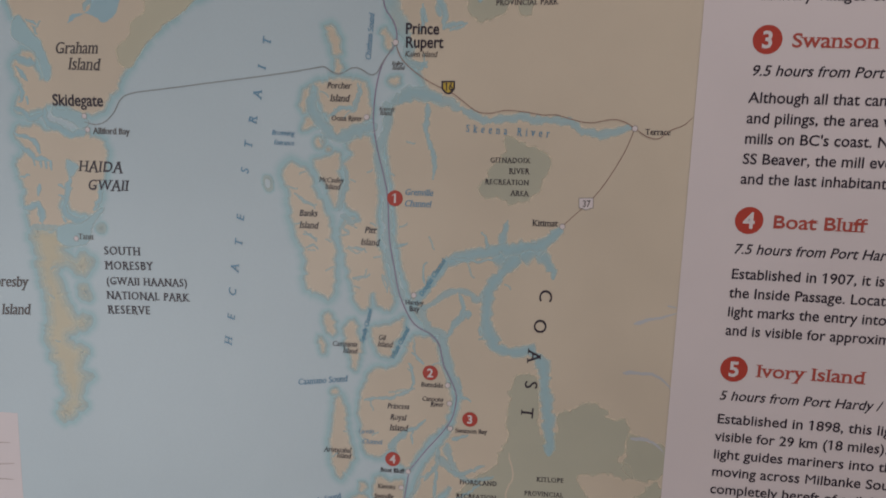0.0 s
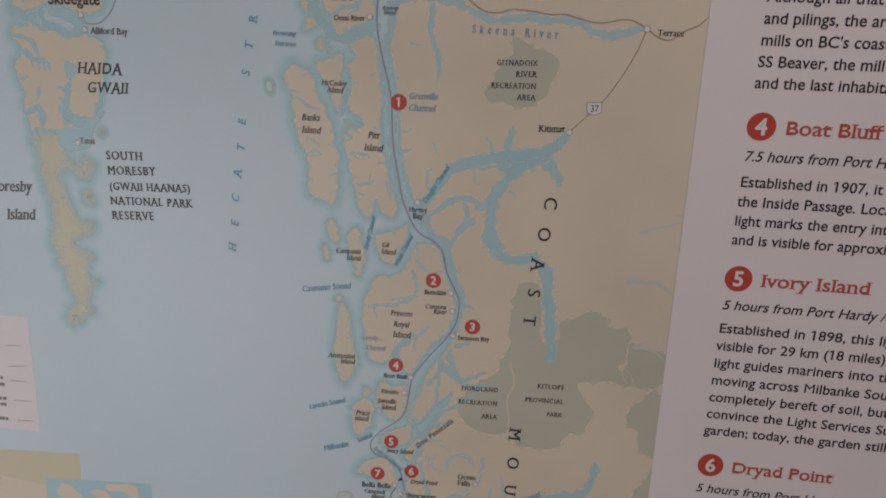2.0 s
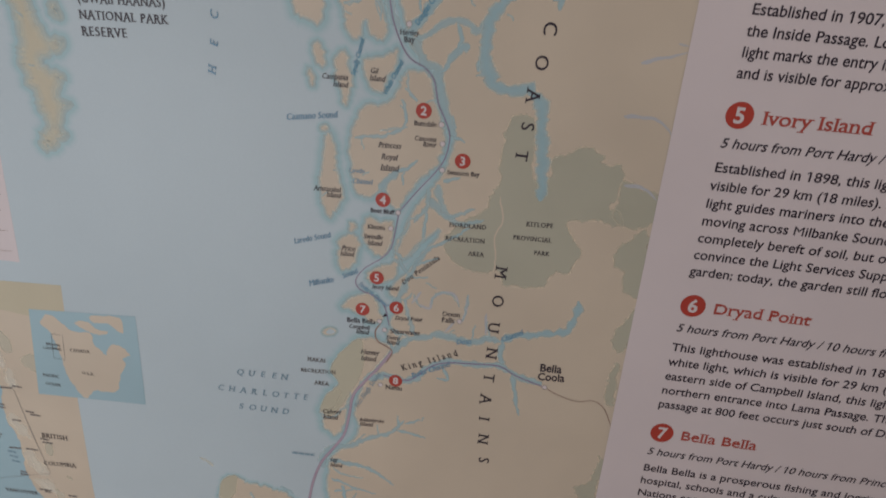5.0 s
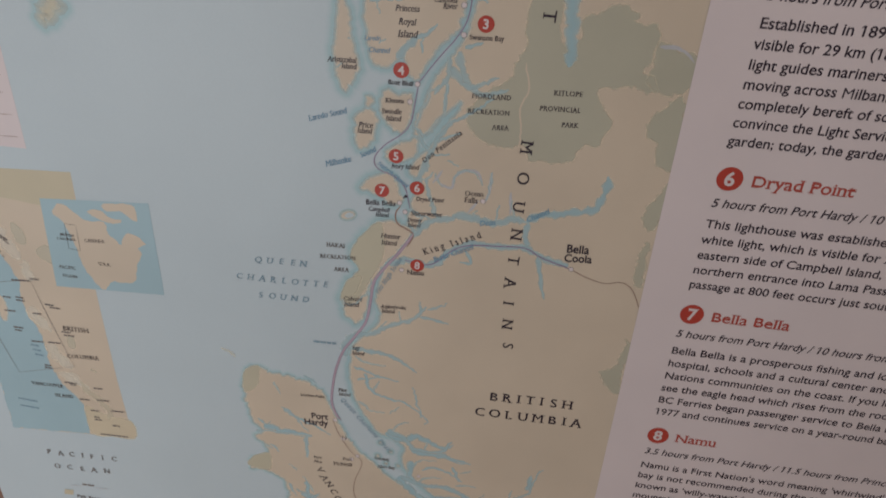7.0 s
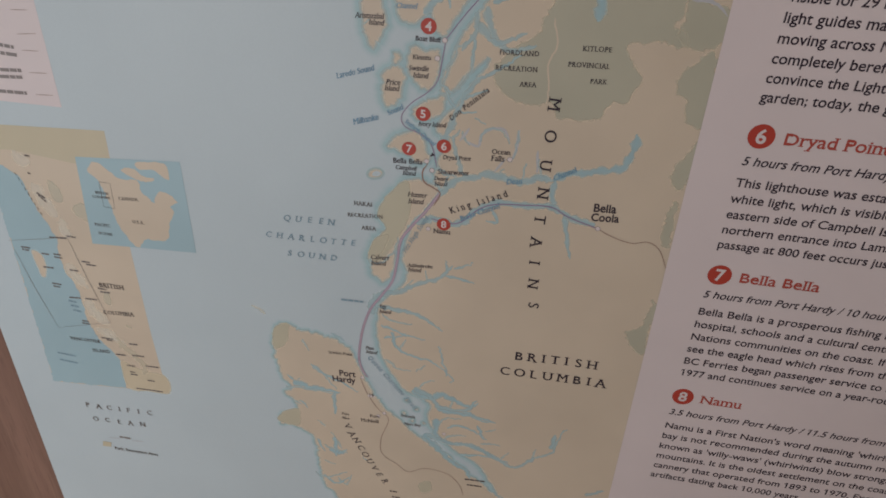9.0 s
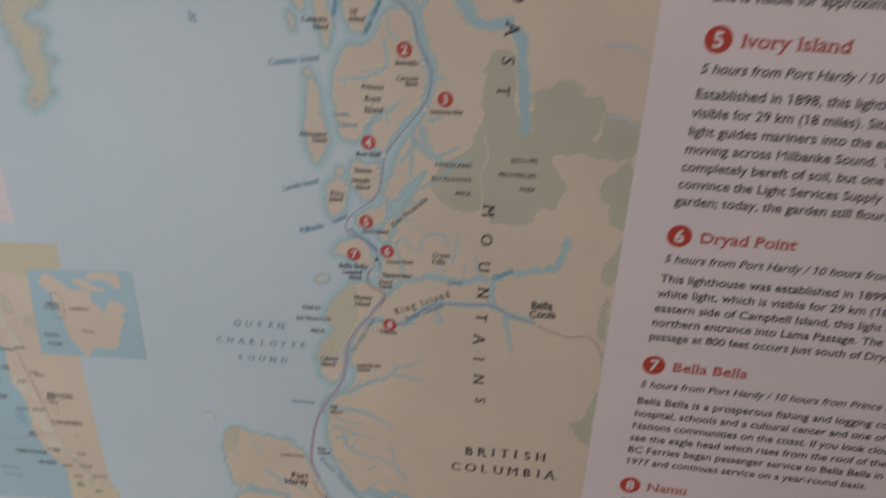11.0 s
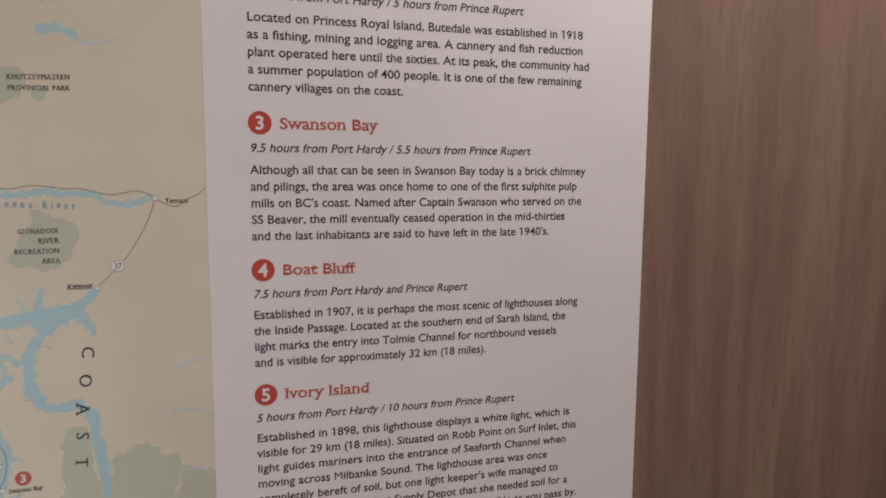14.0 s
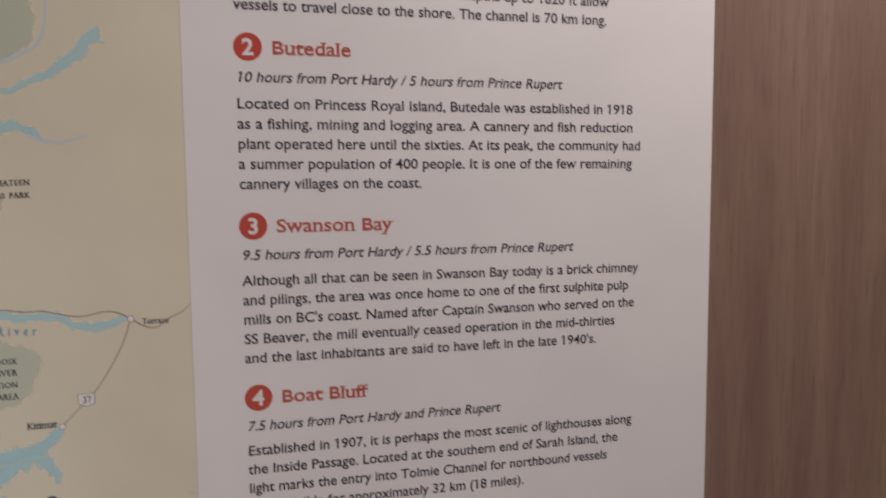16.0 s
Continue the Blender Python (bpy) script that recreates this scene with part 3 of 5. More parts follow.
island([(429.4, 712.3), (438.8, 719.4), (448.3, 712.9), (444.3, 697.1), (436.8, 685.9), (430.1, 687.2), (427.6, 700.3)], wide=7.0)
island([(437.3, 727.8), (442.0, 729.8), (445.8, 723.7), (440.2, 719.6)], wide=4.0)
island([(452.2, 685.6), (464.4, 694.3), (478.3, 700.1), (477.9, 686.6), (466.7, 678.0), (455.2, 678.7)], wide=4.0)
island([(433.3, 653.6), (449.2, 667.4), (459.4, 664.4), (466.4, 652.4), (468.6, 644.0), (457.0, 639.2), (448.1, 646.8)], wide=7.0)
island([(471.9, 631.3), (481.5, 635.3), (490.5, 629.4), (483.1, 619.0), (473.2, 621.5)], wide=4.0)
area("mainland", [(483.1, 659.9), (491.9, 676.9), (505.8, 683.8), (517.7, 680.0), (535.5, 692.5), (564.8, 670.3), (564.6, 643.7), (534.0, 642.3), (510.5, 636.5), (493.6, 635.3), (485.0, 646.7)], LAND, 0.125, rough=1.2)
hunter = [(442.6, 617.3), (452.4, 624.3), (467.2, 625.1), (476.2, 618.6), (471.2, 603.3), (459.1, 587.2), (449.3, 572.4), (441.4, 555.2), (425.0, 537.5), (416.6, 542.3), (422.8, 560.1), (432.0, 574.5), (425.7, 587.6), (428.7, 600.1)]
island(hunter, wide=8.0)
park([(442.6, 617.3), (450.0, 621.7), (452.8, 603.5), (449.1, 582.9), (439.2, 562.6), (426.0, 540.7), (417.6, 543.7), (422.8, 560.1), (432.0, 574.5), (425.7, 587.6), (428.7, 600.1)], 1.0, mat=MEADOW, edge=MEADOW_EDGE)
island([(423.6, 563.8), (439.9, 570.1), (440.9, 548.5), (437.7, 526.8), (428.6, 517.4), (420.2, 524.3), (414.8, 540.7), (418.2, 554.3)], wide=8.0)
park([(422.5, 562.5), (432.8, 568.0), (429.6, 555.9), (425.9, 548.3), (415.9, 543.3), (418.2, 554.3)], 0.8, mat=MEADOW, edge=MEADOW_EDGE)
ring = [(415.9, 625.2), (422.3, 631.1), (429.5, 628.9), (427.0, 623.4), (419.7, 621.4)]
island(ring, wide=2.0, rough=0.8)
area("lagoon", [(u * 0.55 + ring[0][0] * 0.45 + 4, v * 0.55 + ring[0][1] * 0.45 + 0.4) for u, v in ring], WATER, 0.2, rough=0.3)
ring = [(361.8, 967.3), (367.1, 966.2), (368.0, 957.7), (363.5, 956.3), (360.9, 961.7)]
island(ring, OCHRE, wide=3.0, rough=0.5)
area("lagoon", [(u * 0.6 + 0.4 * ring[3][0], v * 0.6 + 0.4 * (ring[0][1] + ring[3][1]) / 2) for u, v in ring], WATER, 0.2, rough=0.3)
island([(318.3, 443.4), (330.8, 452.5), (347.6, 446.9), (365.9, 445.7), (387.3, 437.9), (399.4, 425.6), (404.8, 411.8), (414.6, 386.4), (423.2, 369.4), (442.8, 349.1), (462.2, 331.7), (480.6, 317.0), (500.6, 302.4), (521.7, 282.4), (545.8, 262.5), (568.2, 237.9), (597.0, 165.5), (408.8, 115.5), (383.2, 188.3), (359.3, 225.1), (353.5, 261.4), (351.9, 288.1), (344.6, 304.1), (326.1, 312.4), (312.3, 314.7), (316.0, 327.3), (334.5, 337.6), (329.1, 348.9), (322.5, 358.1), (329.6, 369.0), (321.9, 379.4), (316.3, 397.6), (314.8, 419.8)], wide=4.5, rough=2.8, label="pale tan printed island with a road along its shore")
park([(318.3, 443.4), (331.9, 452.0), (328.6, 427.9), (316.0, 420.0)], 0.9, mat=MEADOW, edge=MEADOW_EDGE)
park([(312.4, 316.5), (316.0, 327.3), (333.2, 337.4), (336.2, 328.0), (332.6, 313.7)], 0.9, mat=MEADOW, edge=MEADOW_EDGE)
park([(468.3, 252.0), (479.0, 258.2), (481.2, 245.7), (471.1, 239.5)], 0.9, mat=MEADOW, edge=MEADOW_EDGE)
for line in ([(323.3, 367.9), (341.8, 369.7), (360.0, 368.4), (379.4, 368.9)], [(375.2, 369.7), (375.6, 339.1)], [(353.3, 404.2), (367.3, 390.0), (379.7, 375.3)], [(361.8, 292.0), (371.0, 285.1), (386.9, 283.1)], [(349.1, 243.7), (358.6, 236.4), (385.6, 250.0)], [(328.1, 351.1), (340.0, 345.3)]):
    inlet(line, 5.5, shore=0.7)

# parks on the mainland
park([(543.7, 1001.3), (553.2, 996.4), (566.5, 994.1), (572.7, 984.3), (569.2, 974.1), (564.1, 963.7), (555.1, 957.2), (547.1, 954.0), (540.7, 959.5), (529.3, 958.2), (524.1, 965.3), (528.7, 972.5), (530.8, 980.7), (538.7, 987.1)])
park([(557.5, 823.7), (570.1, 826.4), (575.1, 810.8), (574.9, 790.5), (579.8, 779.6), (589.4, 782.7), (591.5, 796.4), (600.9, 801.6), (614.2, 808.5), (624.6, 802.2), (626.4, 794.8), (639.8, 797.3), (641.4, 775.9), (636.8, 764.2), (645.5, 759.1), (644.8, 751.3), (633.4, 753.4), (612.4, 751.4), (606.4, 745.3), (615.6, 734.6), (619.7, 723.4), (613.0, 708.7), (600.3, 705.0), (594.5, 692.5), (566.1, 691.8), (559.1, 700.6), (534.7, 700.5), (518.7, 710.8), (515.2, 722.4), (524.4, 737.5), (542.4, 748.6), (547.5, 763.0), (553.3, 777.3), (552.2, 799.9)])
park([(642.4, 785.0), (658.4, 779.7), (670.9, 778.5), (670.6, 760.5), (656.6, 750.1), (643.7, 755.7)])
park([(667.0, 746.9), (670.3, 698.8), (661.0, 696.6), (655.1, 714.3), (647.4, 720.7), (647.5, 732.9), (657.2, 741.1)])
park([(669.7, 683.6), (668.4, 647.1), (661.3, 643.5), (656.8, 653.5), (661.7, 664.6)])
park([(666.1, 630.8), (666.6, 591.2), (661.6, 593.8), (660.2, 616.4)])
park([(668.1, 536.9), (667.4, 478.8), (659.0, 484.0), (650.8, 496.9), (660.9, 510.0)])
park([(513.6, 1107.4), (540.0, 1105.7), (538.7, 1090.6), (529.2, 1084.1), (519.4, 1081.6), (512.0, 1087.7)])
park([(547.1, 1094.5), (554.9, 1095.7), (553.7, 1088.1), (549.9, 1086.6)])
park([(554.7, 1214.8), (574.4, 1219.3), (580.9, 1205.4), (576.2, 1191.0), (562.7, 1183.5), (549.6, 1181.3)])

# inlets and channels cut into the land
inlet([(454.8, 1122.2), (453.6, 1103.2), (458.8, 1087.8), (468.1, 1072.5), (471.0, 1056.9)], 14.0, taper=False, shore=0.7)
inlet([(488.2, 1118.5), (490.9, 1095.8), (495.4, 1082.5), (493.6, 1074.8)], 14.0)
inlet([(477.4, 1074.5), (480.0, 1084.2), (478.2, 1091.9)], 5.0)
inlet([(493.6, 1074.8), (499.5, 1078.7), (511.5, 1080.0)], 9.0)
inlet([(497.2, 1075.5), (509.0, 1078.8)], 7.0)
inlet([(518.6, 1095.0), (518.5, 1115.8), (516.5, 1132.1)], 9.0, taper=False)
inlet([(464.4, 1056.0), (471.1, 1049.8), (479.3, 1051.2), (479.9, 1057.1)], 9.0, shore=0.7)
inlet([(456.0, 1022.8), (468.4, 1028.3), (484.8, 1028.8), (497.2, 1025.9), (509.6, 1021.4)], 11.0, taper=False, shore=0.75)
inlet([(507.5, 1022.2), (517.9, 1016.1), (534.2, 1014.2), (550.2, 1016.6), (564.3, 1013.5), (582.1, 1014.8), (594.2, 1008.8), (606.2, 1006.1), (619.6, 1008.8), (629.2, 1010.3)], 8.5, taper=False, shore=0.8)
inlet([(484.1, 1024.7), (483.0, 1007.5), (486.7, 992.6), (490.4, 981.3), (489.9, 969.7)], 9.0)
inlet([(455.1, 1024.8), (454.3, 1004.6), (449.1, 988.0), (451.0, 975.7), (454.7, 959.2), (456.0, 938.2), (458.1, 917.0), (462.9, 895.7), (469.8, 878.6)], 9.5, taper=False, shore=0.7)
inlet([(462.4, 919.3), (471.8, 921.1)], 8.0)
inlet([(457.0, 973.9), (461.3, 971.9)], 6.0)
inlet([(469.8, 878.6), (480.7, 872.7), (489.8, 857.9), (500.7, 853.3), (504.4, 832.2), (511.1, 814.8), (515.8, 806.1)], 10.0, taper=False, shore=0.75)
inlet([(475.6, 872.4), (484.8, 883.9), (493.8, 897.4), (503.1, 909.9)], 10.0, taper=False, shore=0.9)
inlet([(485.4, 890.4), (484.2, 903.3), (486.2, 909.0)], 5.0)
inlet([(499.0, 908.4), (509.4, 912.8), (526.0, 917.1), (542.5, 920.5), (556.8, 922.9), (571.0, 926.1), (580.7, 934.9), (584.5, 939.2)], 12.5, taper=False, shore=0.9)
inlet([(534.4, 916.7), (546.8, 917.3), (559.0, 919.7), (571.9, 925.3)], 24.0, taper=False, shore=0.9)
inlet([(567.2, 920.1), (576.8, 910.5), (581.4, 899.8)], 17.0)
inlet([(542.6, 919.2), (542.1, 929.7), (544.8, 942.3)], 13.0)
inlet([(529.3, 917.3), (530.6, 927.0), (527.8, 933.2)], 7.0)
inlet([(505.2, 911.8), (522.1, 910.1), (534.6, 911.6), (544.9, 912.2)], 5.0)
inlet([(552.9, 918.5), (547.3, 906.8), (535.3, 895.5), (532.6, 878.1), (534.1, 863.0), (539.4, 848.0), (550.2, 843.5), (567.0, 844.7), (575.8, 837.4), (578.8, 819.9), (581.1, 802.3), (583.7, 784.5), (584.1, 762.6)], 13.5, taper=False, shore=0.9)
inlet([(534.5, 893.3), (525.3, 882.0), (518.8, 886.8), (506.9, 887.4), (495.6, 880.2), (482.9, 872.9)], 8.0, taper=False, shore=0.75)
inlet([(522.8, 871.0), (513.1, 868.2), (505.0, 854.5), (500.8, 849.8)], 11.0, shore=0.85)
inlet([(512.5, 885.5), (515.0, 874.9), (511.9, 865.9)], 6.0)
inlet([(529.4, 853.9), (531.3, 869.4)], 7.0)
inlet([(515.3, 806.1), (513.5, 821.7)], 7.0)
inlet([(514.0, 805.9), (522.8, 802.1)], 8.0)
inlet([(510.0, 771.2), (523.0, 774.7)], 9.0)
inlet([(505.7, 766.2), (513.1, 745.9), (526.6, 737.7), (543.9, 744.1)], 12.0, shore=0.75)
inlet([(499.7, 762.5), (498.1, 748.0), (489.6, 734.9)], 9.0, shore=0.75)
inlet([(499.9, 757.8), (514.3, 742.4), (536.1, 751.9)], 10.0, shore=0.75)
inlet([(475.1, 653.5), (484.9, 676.0), (495.5, 703.1), (510.9, 719.9), (532.8, 734.7)], 10.0, shore=0.8)
inlet([(492.5, 697.6), (511.6, 707.5)], 5.0)
inlet([(479.3, 700.2), (491.5, 687.2), (503.2, 688.6)], 5.0)
inlet([(495.1, 634.4), (487.8, 660.5), (492.1, 672.7)], 8.0, shore=0.7)
inlet([(477.8, 612.5), (489.1, 627.0), (505.3, 632.5), (518.9, 637.1), (532.9, 634.7), (544.5, 633.5), (557.7, 638.6), (569.1, 637.9)], 9.0, taper=False, shore=0.8)
inlet([(569.1, 637.9), (579.4, 646.1), (598.9, 649.8), (616.0, 653.2), (623.4, 660.8), (625.0, 671.9), (625.6, 683.6)], 9.5, taper=False, shore=0.9)
inlet([(569.0, 638.9), (568.2, 626.1), (570.9, 614.4)], 8.0, taper=False, shore=0.85)
inlet([(456.4, 582.5), (471.1, 589.9), (493.2, 588.3), (511.6, 604.9), (525.4, 610.9), (546.4, 613.0), (569.5, 614.3), (584.2, 607.1), (605.7, 601.9)], 9.0, taper=False, shore=0.85)
inlet([(521.2, 604.5), (526.6, 594.3), (517.0, 594.7)], 6.0)
inlet([(581.1, 606.7), (585.2, 588.3), (591.7, 566.7)], 8.0)
inlet([(544.3, 636.0), (545.4, 648.7)], 3.5)
for line in ([(527.6, 644.1), (523.5, 637.6)], [(508.0, 665.5), (514.1, 675.7), (525.4, 673.1), (530.4, 666.5)], [(537.5, 676.7), (535.6, 657.4), (533.3, 652.2)], [(558.2, 638.6), (556.0, 654.8)]):
    inlet(line, 4.2, shore=0.6)
inlet([(416.6, 478.6), (425.2, 502.9), (443.9, 509.0), (462.3, 521.2), (480.2, 530.0), (492.5, 543.9)], 12.0, shore=0.8)
inlet([(485.3, 533.8), (511.0, 530.2)], 6.0)
inlet([(487.7, 537.2), (484.7, 548.7)], 5.0)
inlet([(492.6, 542.1), (509.9, 550.5)], 4.0)
inlet([(423.4, 489.6), (444.0, 488.3), (465.5, 485.1), (484.8, 469.5)], 9.0)
inlet([(458.5, 393.1), (476.0, 384.9), (487.9, 374.0), (508.2, 373.2), (524.5, 388.8)], 11.0)
inlet([(508.2, 373.2), (528.9, 363.9), (543.4, 362.8)], 6.0)
inlet([(474.2, 332.5), (495.5, 324.4), (522.5, 324.1), (547.1, 312.4), (568.7, 303.4), (587.7, 321.2), (603.9, 333.1), (608.5, 352.1), (613.8, 369.1)], 9.0, shore=0.8)
inlet([(603.2, 338.7), (605.4, 359.5)], 12.0)
inlet([(530.9, 331.8), (551.5, 331.9)], 4.0)
inlet([(645.8, 279.4), (664.9, 290.1)], 9.0)
for line in ([(640.2, 871.2), (651.2, 874.5), (669.8, 880.3)], [(662.2, 886.1), (669.5, 884.5)], [(634.8, 833.0), (650.2, 834.1), (662.6, 830.7), (670.5, 822.6)], [(643.8, 782.9), (658.3, 781.9), (669.2, 773.9)], [(559.2, 1179.1), (572.6, 1185.6), (581.5, 1191.2), (586.0, 1202.1), (589.3, 1227.0)], [(570.1, 1137.0), (579.7, 1131.3), (593.1, 1129.2), (611.1, 1134.5)]):
    stripe("creek", line, 3.4, RIVER, 0.20, taper=True, rough=0.8)
inlet([(617.1, 1205.1), (611.5, 1194.0), (599.0, 1181.0), (578.4, 1168.9), (554.8, 1158.4)], 14.0, shore=0.8)
inlet([(621.8, 1194.0), (613.2, 1194.5)], 4.0)
inlet([(550.5, 1138.6), (563.6, 1139.9), (571.8, 1137.8), (581.4, 1131.3)], 16.0, shore=0.8)

# ---- roads, ferry routes ----
stripe("road", [(459.7, 1065.3), (464.4, 1054.8), (474.1, 1045.9), (486.6, 1038.3), (501.1, 1031.9), (509.4, 1026.2), (519.8, 1019.3), (530.0, 1018.4), (540.0, 1020.7), (554.0, 1019.9), (566.0, 1018.2), (575.9, 1018.5), (586.7, 1015.7), (599.8, 1013.7), (615.2, 1016.5), (624.3, 1014.4), (630.3, 1010.7), (639.2, 1005.2), (647.0, 1004.2), (654.2, 1009.9), (663.4, 1014.1), (669.6, 1020.4)], 0.6, ROAD, 0.32, label="thin brown printed road line")
stripe("road", [(630.3, 1010.7), (624.5, 994.1), (614.2, 974.6), (604.4, 960.5), (593.9, 949.5), (584.4, 940.0)], 0.6, ROAD, 0.32)
stripe("road", [(609.3, 599.6), (620.7, 594.1), (637.6, 589.8), (650.9, 592.7), (661.2, 586.4), (670.0, 569.2)], 0.6, ROAD, 0.32)
stripe("road", [(404.3, 396.8), (411.5, 376.0), (422.5, 357.0), (433.5, 344.0), (425.5, 314.0), (426.5, 291.0), (443.5, 278.0), (455.5, 269.0), (474.5, 279.0), (498.5, 276.0), (512.5, 262.0), (517.5, 246.0)], 0.6, ROAD, 0.32)
stripe("ferry_route", [(218.6, 1003.3), (227.8, 1001.5), (236.2, 1004.3), (243.5, 1011.7), (248.5, 1020.3), (257.8, 1025.6), (287.4, 1030.0), (331.9, 1036.4), (375.4, 1042.7), (401.1, 1047.2), (407.4, 1048.2), (413.8, 1044.3), (420.1, 1043.6), (428.5, 1047.8), (434.7, 1047.1), (441.1, 1043.3), (446.4, 1044.6), (451.3, 1053.4), (459.3, 1064.5)], 0.75, SLATE, 0.32, label="thin dark printed ferry route line")
stripe("ferry_route", [(448.4, 1118.4), (450.5, 1095.5), (452.7, 1087.8), (459.0, 1078.2), (460.1, 1066.1), (451.3, 1052.6), (446.6, 1036.6), (444.5, 1012.4), (447.4, 992.1), (452.8, 971.6), (456.1, 955.1), (458.0, 925.5), (461.9, 904.3), (466.6, 882.8), (474.4, 865.7), (481.1, 858.2), (490.8, 853.5), (498.0, 845.2), (501.9, 829.8), (508.4, 816.8), (512.3, 805.8), (510.2, 789.7), (503.2, 776.7), (490.4, 760.2), (477.4, 741.9)], 0.78, ROUTE, 0.32)
stripe("ferry_route", [(477.4, 741.9), (475.2, 725.9), (472.4, 710.6), (465.1, 700.6), (452.1, 690.3), (444.6, 679.0), (447.7, 670.4), (461.3, 665.1), (469.2, 657.1), (472.4, 646.7), (474.1, 638.2)], 0.78, ROUTE, 0.32)
stripe("ferry_route", [(466.8, 640.5), (462.5, 632.8), (464.3, 623.6), (472.2, 619.2), (477.8, 614.3), (472.7, 602.3)], 1.15, ROAD, 0.32)
stripe("ferry_route", [(477.7, 615.1), (466.0, 595.9), (453.9, 579.3), (444.9, 563.8), (441.9, 542.7), (437.6, 520.6), (427.9, 503.3), (416.8, 485.3), (409.6, 464.0), (405.6, 442.4), (403.9, 420.5), (408.0, 405.0), (412.6, 398.3)], 2.4, MAUVE, 0.31)
stripe("ferry_route", [(477.7, 615.1), (466.0, 595.9), (453.9, 579.3), (444.9, 563.8), (441.9, 542.7), (437.6, 520.6), (427.9, 503.3), (416.8, 485.3), (409.6, 464.0), (405.6, 442.4), (403.9, 420.5), (408.0, 405.0), (412.6, 398.3)], 1.0, ROUTEPALE, 0.35)
stripe("ferry_route", [(471.1, 589.9), (493.2, 588.3), (511.6, 604.9), (525.4, 610.9), (546.4, 613.0), (569.5, 614.3), (584.2, 607.1), (609.3, 599.6)], 1.0, ROUTE, 0.32)

stripe("park_boundary", [(554.3, 763.3), (557.6, 744.6), (553.4, 729.6), (555.9, 714.1), (554.8, 692.3)], 1.3, LAND, 0.19, rough=0.8)
area("ferry_mark", [(467.9, 646.9), (472.5, 648.5), (470.1, 650.7)], BLACK, 0.36, closed_smooth=False)
for ends, mat in (([(388.4, 490.1), (409.8, 490.8)], SOFTBLUE), ([(518.0, 271.6), (540.1, 273.0)], GREY), ([(520.9, 263.2), (537.0, 264.1)], GREY), ([(434.9, 231.1), (444.0, 231.3)], GREY), ([(437.5, 222.1), (446.6, 222.3)], GREY)):
    bar(ends, 2.6, mat)
for line in ([(497.5, 663.9), (506.4, 660.7), (508.9, 669.7), (516.3, 676.1), (525.9, 676.2), (530.6, 668.8)], [(537.7, 677.7), (536.7, 662.5), (533.6, 650.1)], [(553.6, 662.5), (554.9, 643.0)], [(520.5, 640.1), (525.6, 646.8), (529.2, 651.7)], [(491.7, 663.2), (499.3, 675.4)]):
    stripe("creek", line, 2.2, RIVER, 0.21, rough=0.6)
# islets and side arms along the broken coast
for spot in [(406.4, 994.8), (449.9, 356.2), (459.0, 347.5), (470.9, 346.6), (482.9, 342.5), (452.8, 375.0), (462.9, 364.4)]:
    islet(*spot, 2.4)
for line in ([(187.1, 1076.6), (179.7, 1070.3)], [(182.3, 886.8), (189.8, 889.5)], [(180.0, 865.8), (185.7, 862.4)], [(183.7, 828.3), (189.5, 825.8)], [(380.3, 960.4), (387.3, 958.5)], [(394.8, 973.6), (388.2, 969.1)], [(383.8, 930.5), (390.4, 933.0)], [(413.8, 919.0), (408.1, 920.9)], [(415.7, 901.8), (409.5, 898.8)], [(418.2, 1015.7), (413.9, 1019.7)]):
    inlet(line, 4.0, shore=0.65)
for line in ([(405.4, 1029.6), (411.8, 1026.9)], [(429.0, 1001.7), (427.7, 1007.0)], [(434.9, 1036.3), (432.4, 1031.5)], [(444.2, 975.5), (439.2, 972.8)], [(448.4, 933.6), (443.2, 935.1)], [(452.2, 912.4), (446.2, 909.5)], [(463.2, 882.6), (458.7, 887.6)], [(469.1, 996.9), (475.4, 995.1)], [(464.2, 934.3), (470.6, 936.8)], [(487.8, 927.0), (492.3, 918.7)], [(518.0, 907.3), (522.5, 899.0)], [(545.7, 896.1), (550.1, 891.2)], [(532.7, 856.3), (527.8, 851.6)], [(499.3, 831.9), (494.1, 828.8)], [(447.6, 768.2), (453.0, 771.0)], [(429.4, 771.3), (424.0, 768.5)], [(420.5, 751.6), (415.9, 748.3)]):
    inlet(line, 4.0, shore=0.65)
for line in ([(427.6, 480.4), (444.0, 472.9), (457.6, 473.1)], [(429.7, 425.1), (444.0, 416.6), (456.5, 415.2)], [(461.1, 416.0), (469.4, 424.8)], [(444.0, 441.9), (452.3, 453.8)], [(461.5, 386.0), (469.8, 402.7), (479.5, 406.0)], [(496.6, 373.3), (498.9, 389.2)], [(516.8, 374.9), (520.2, 364.5)], [(535.7, 349.2), (545.3, 353.6)], [(485.8, 347.2), (494.2, 359.4), (508.8, 359.9)], [(492.4, 327.9), (504.0, 337.0), (517.0, 337.2)], [(553.1, 311.2), (561.0, 323.9)], [(584.8, 320.6), (587.5, 334.6)]):
    inlet(line, 5.0, shore=0.65)
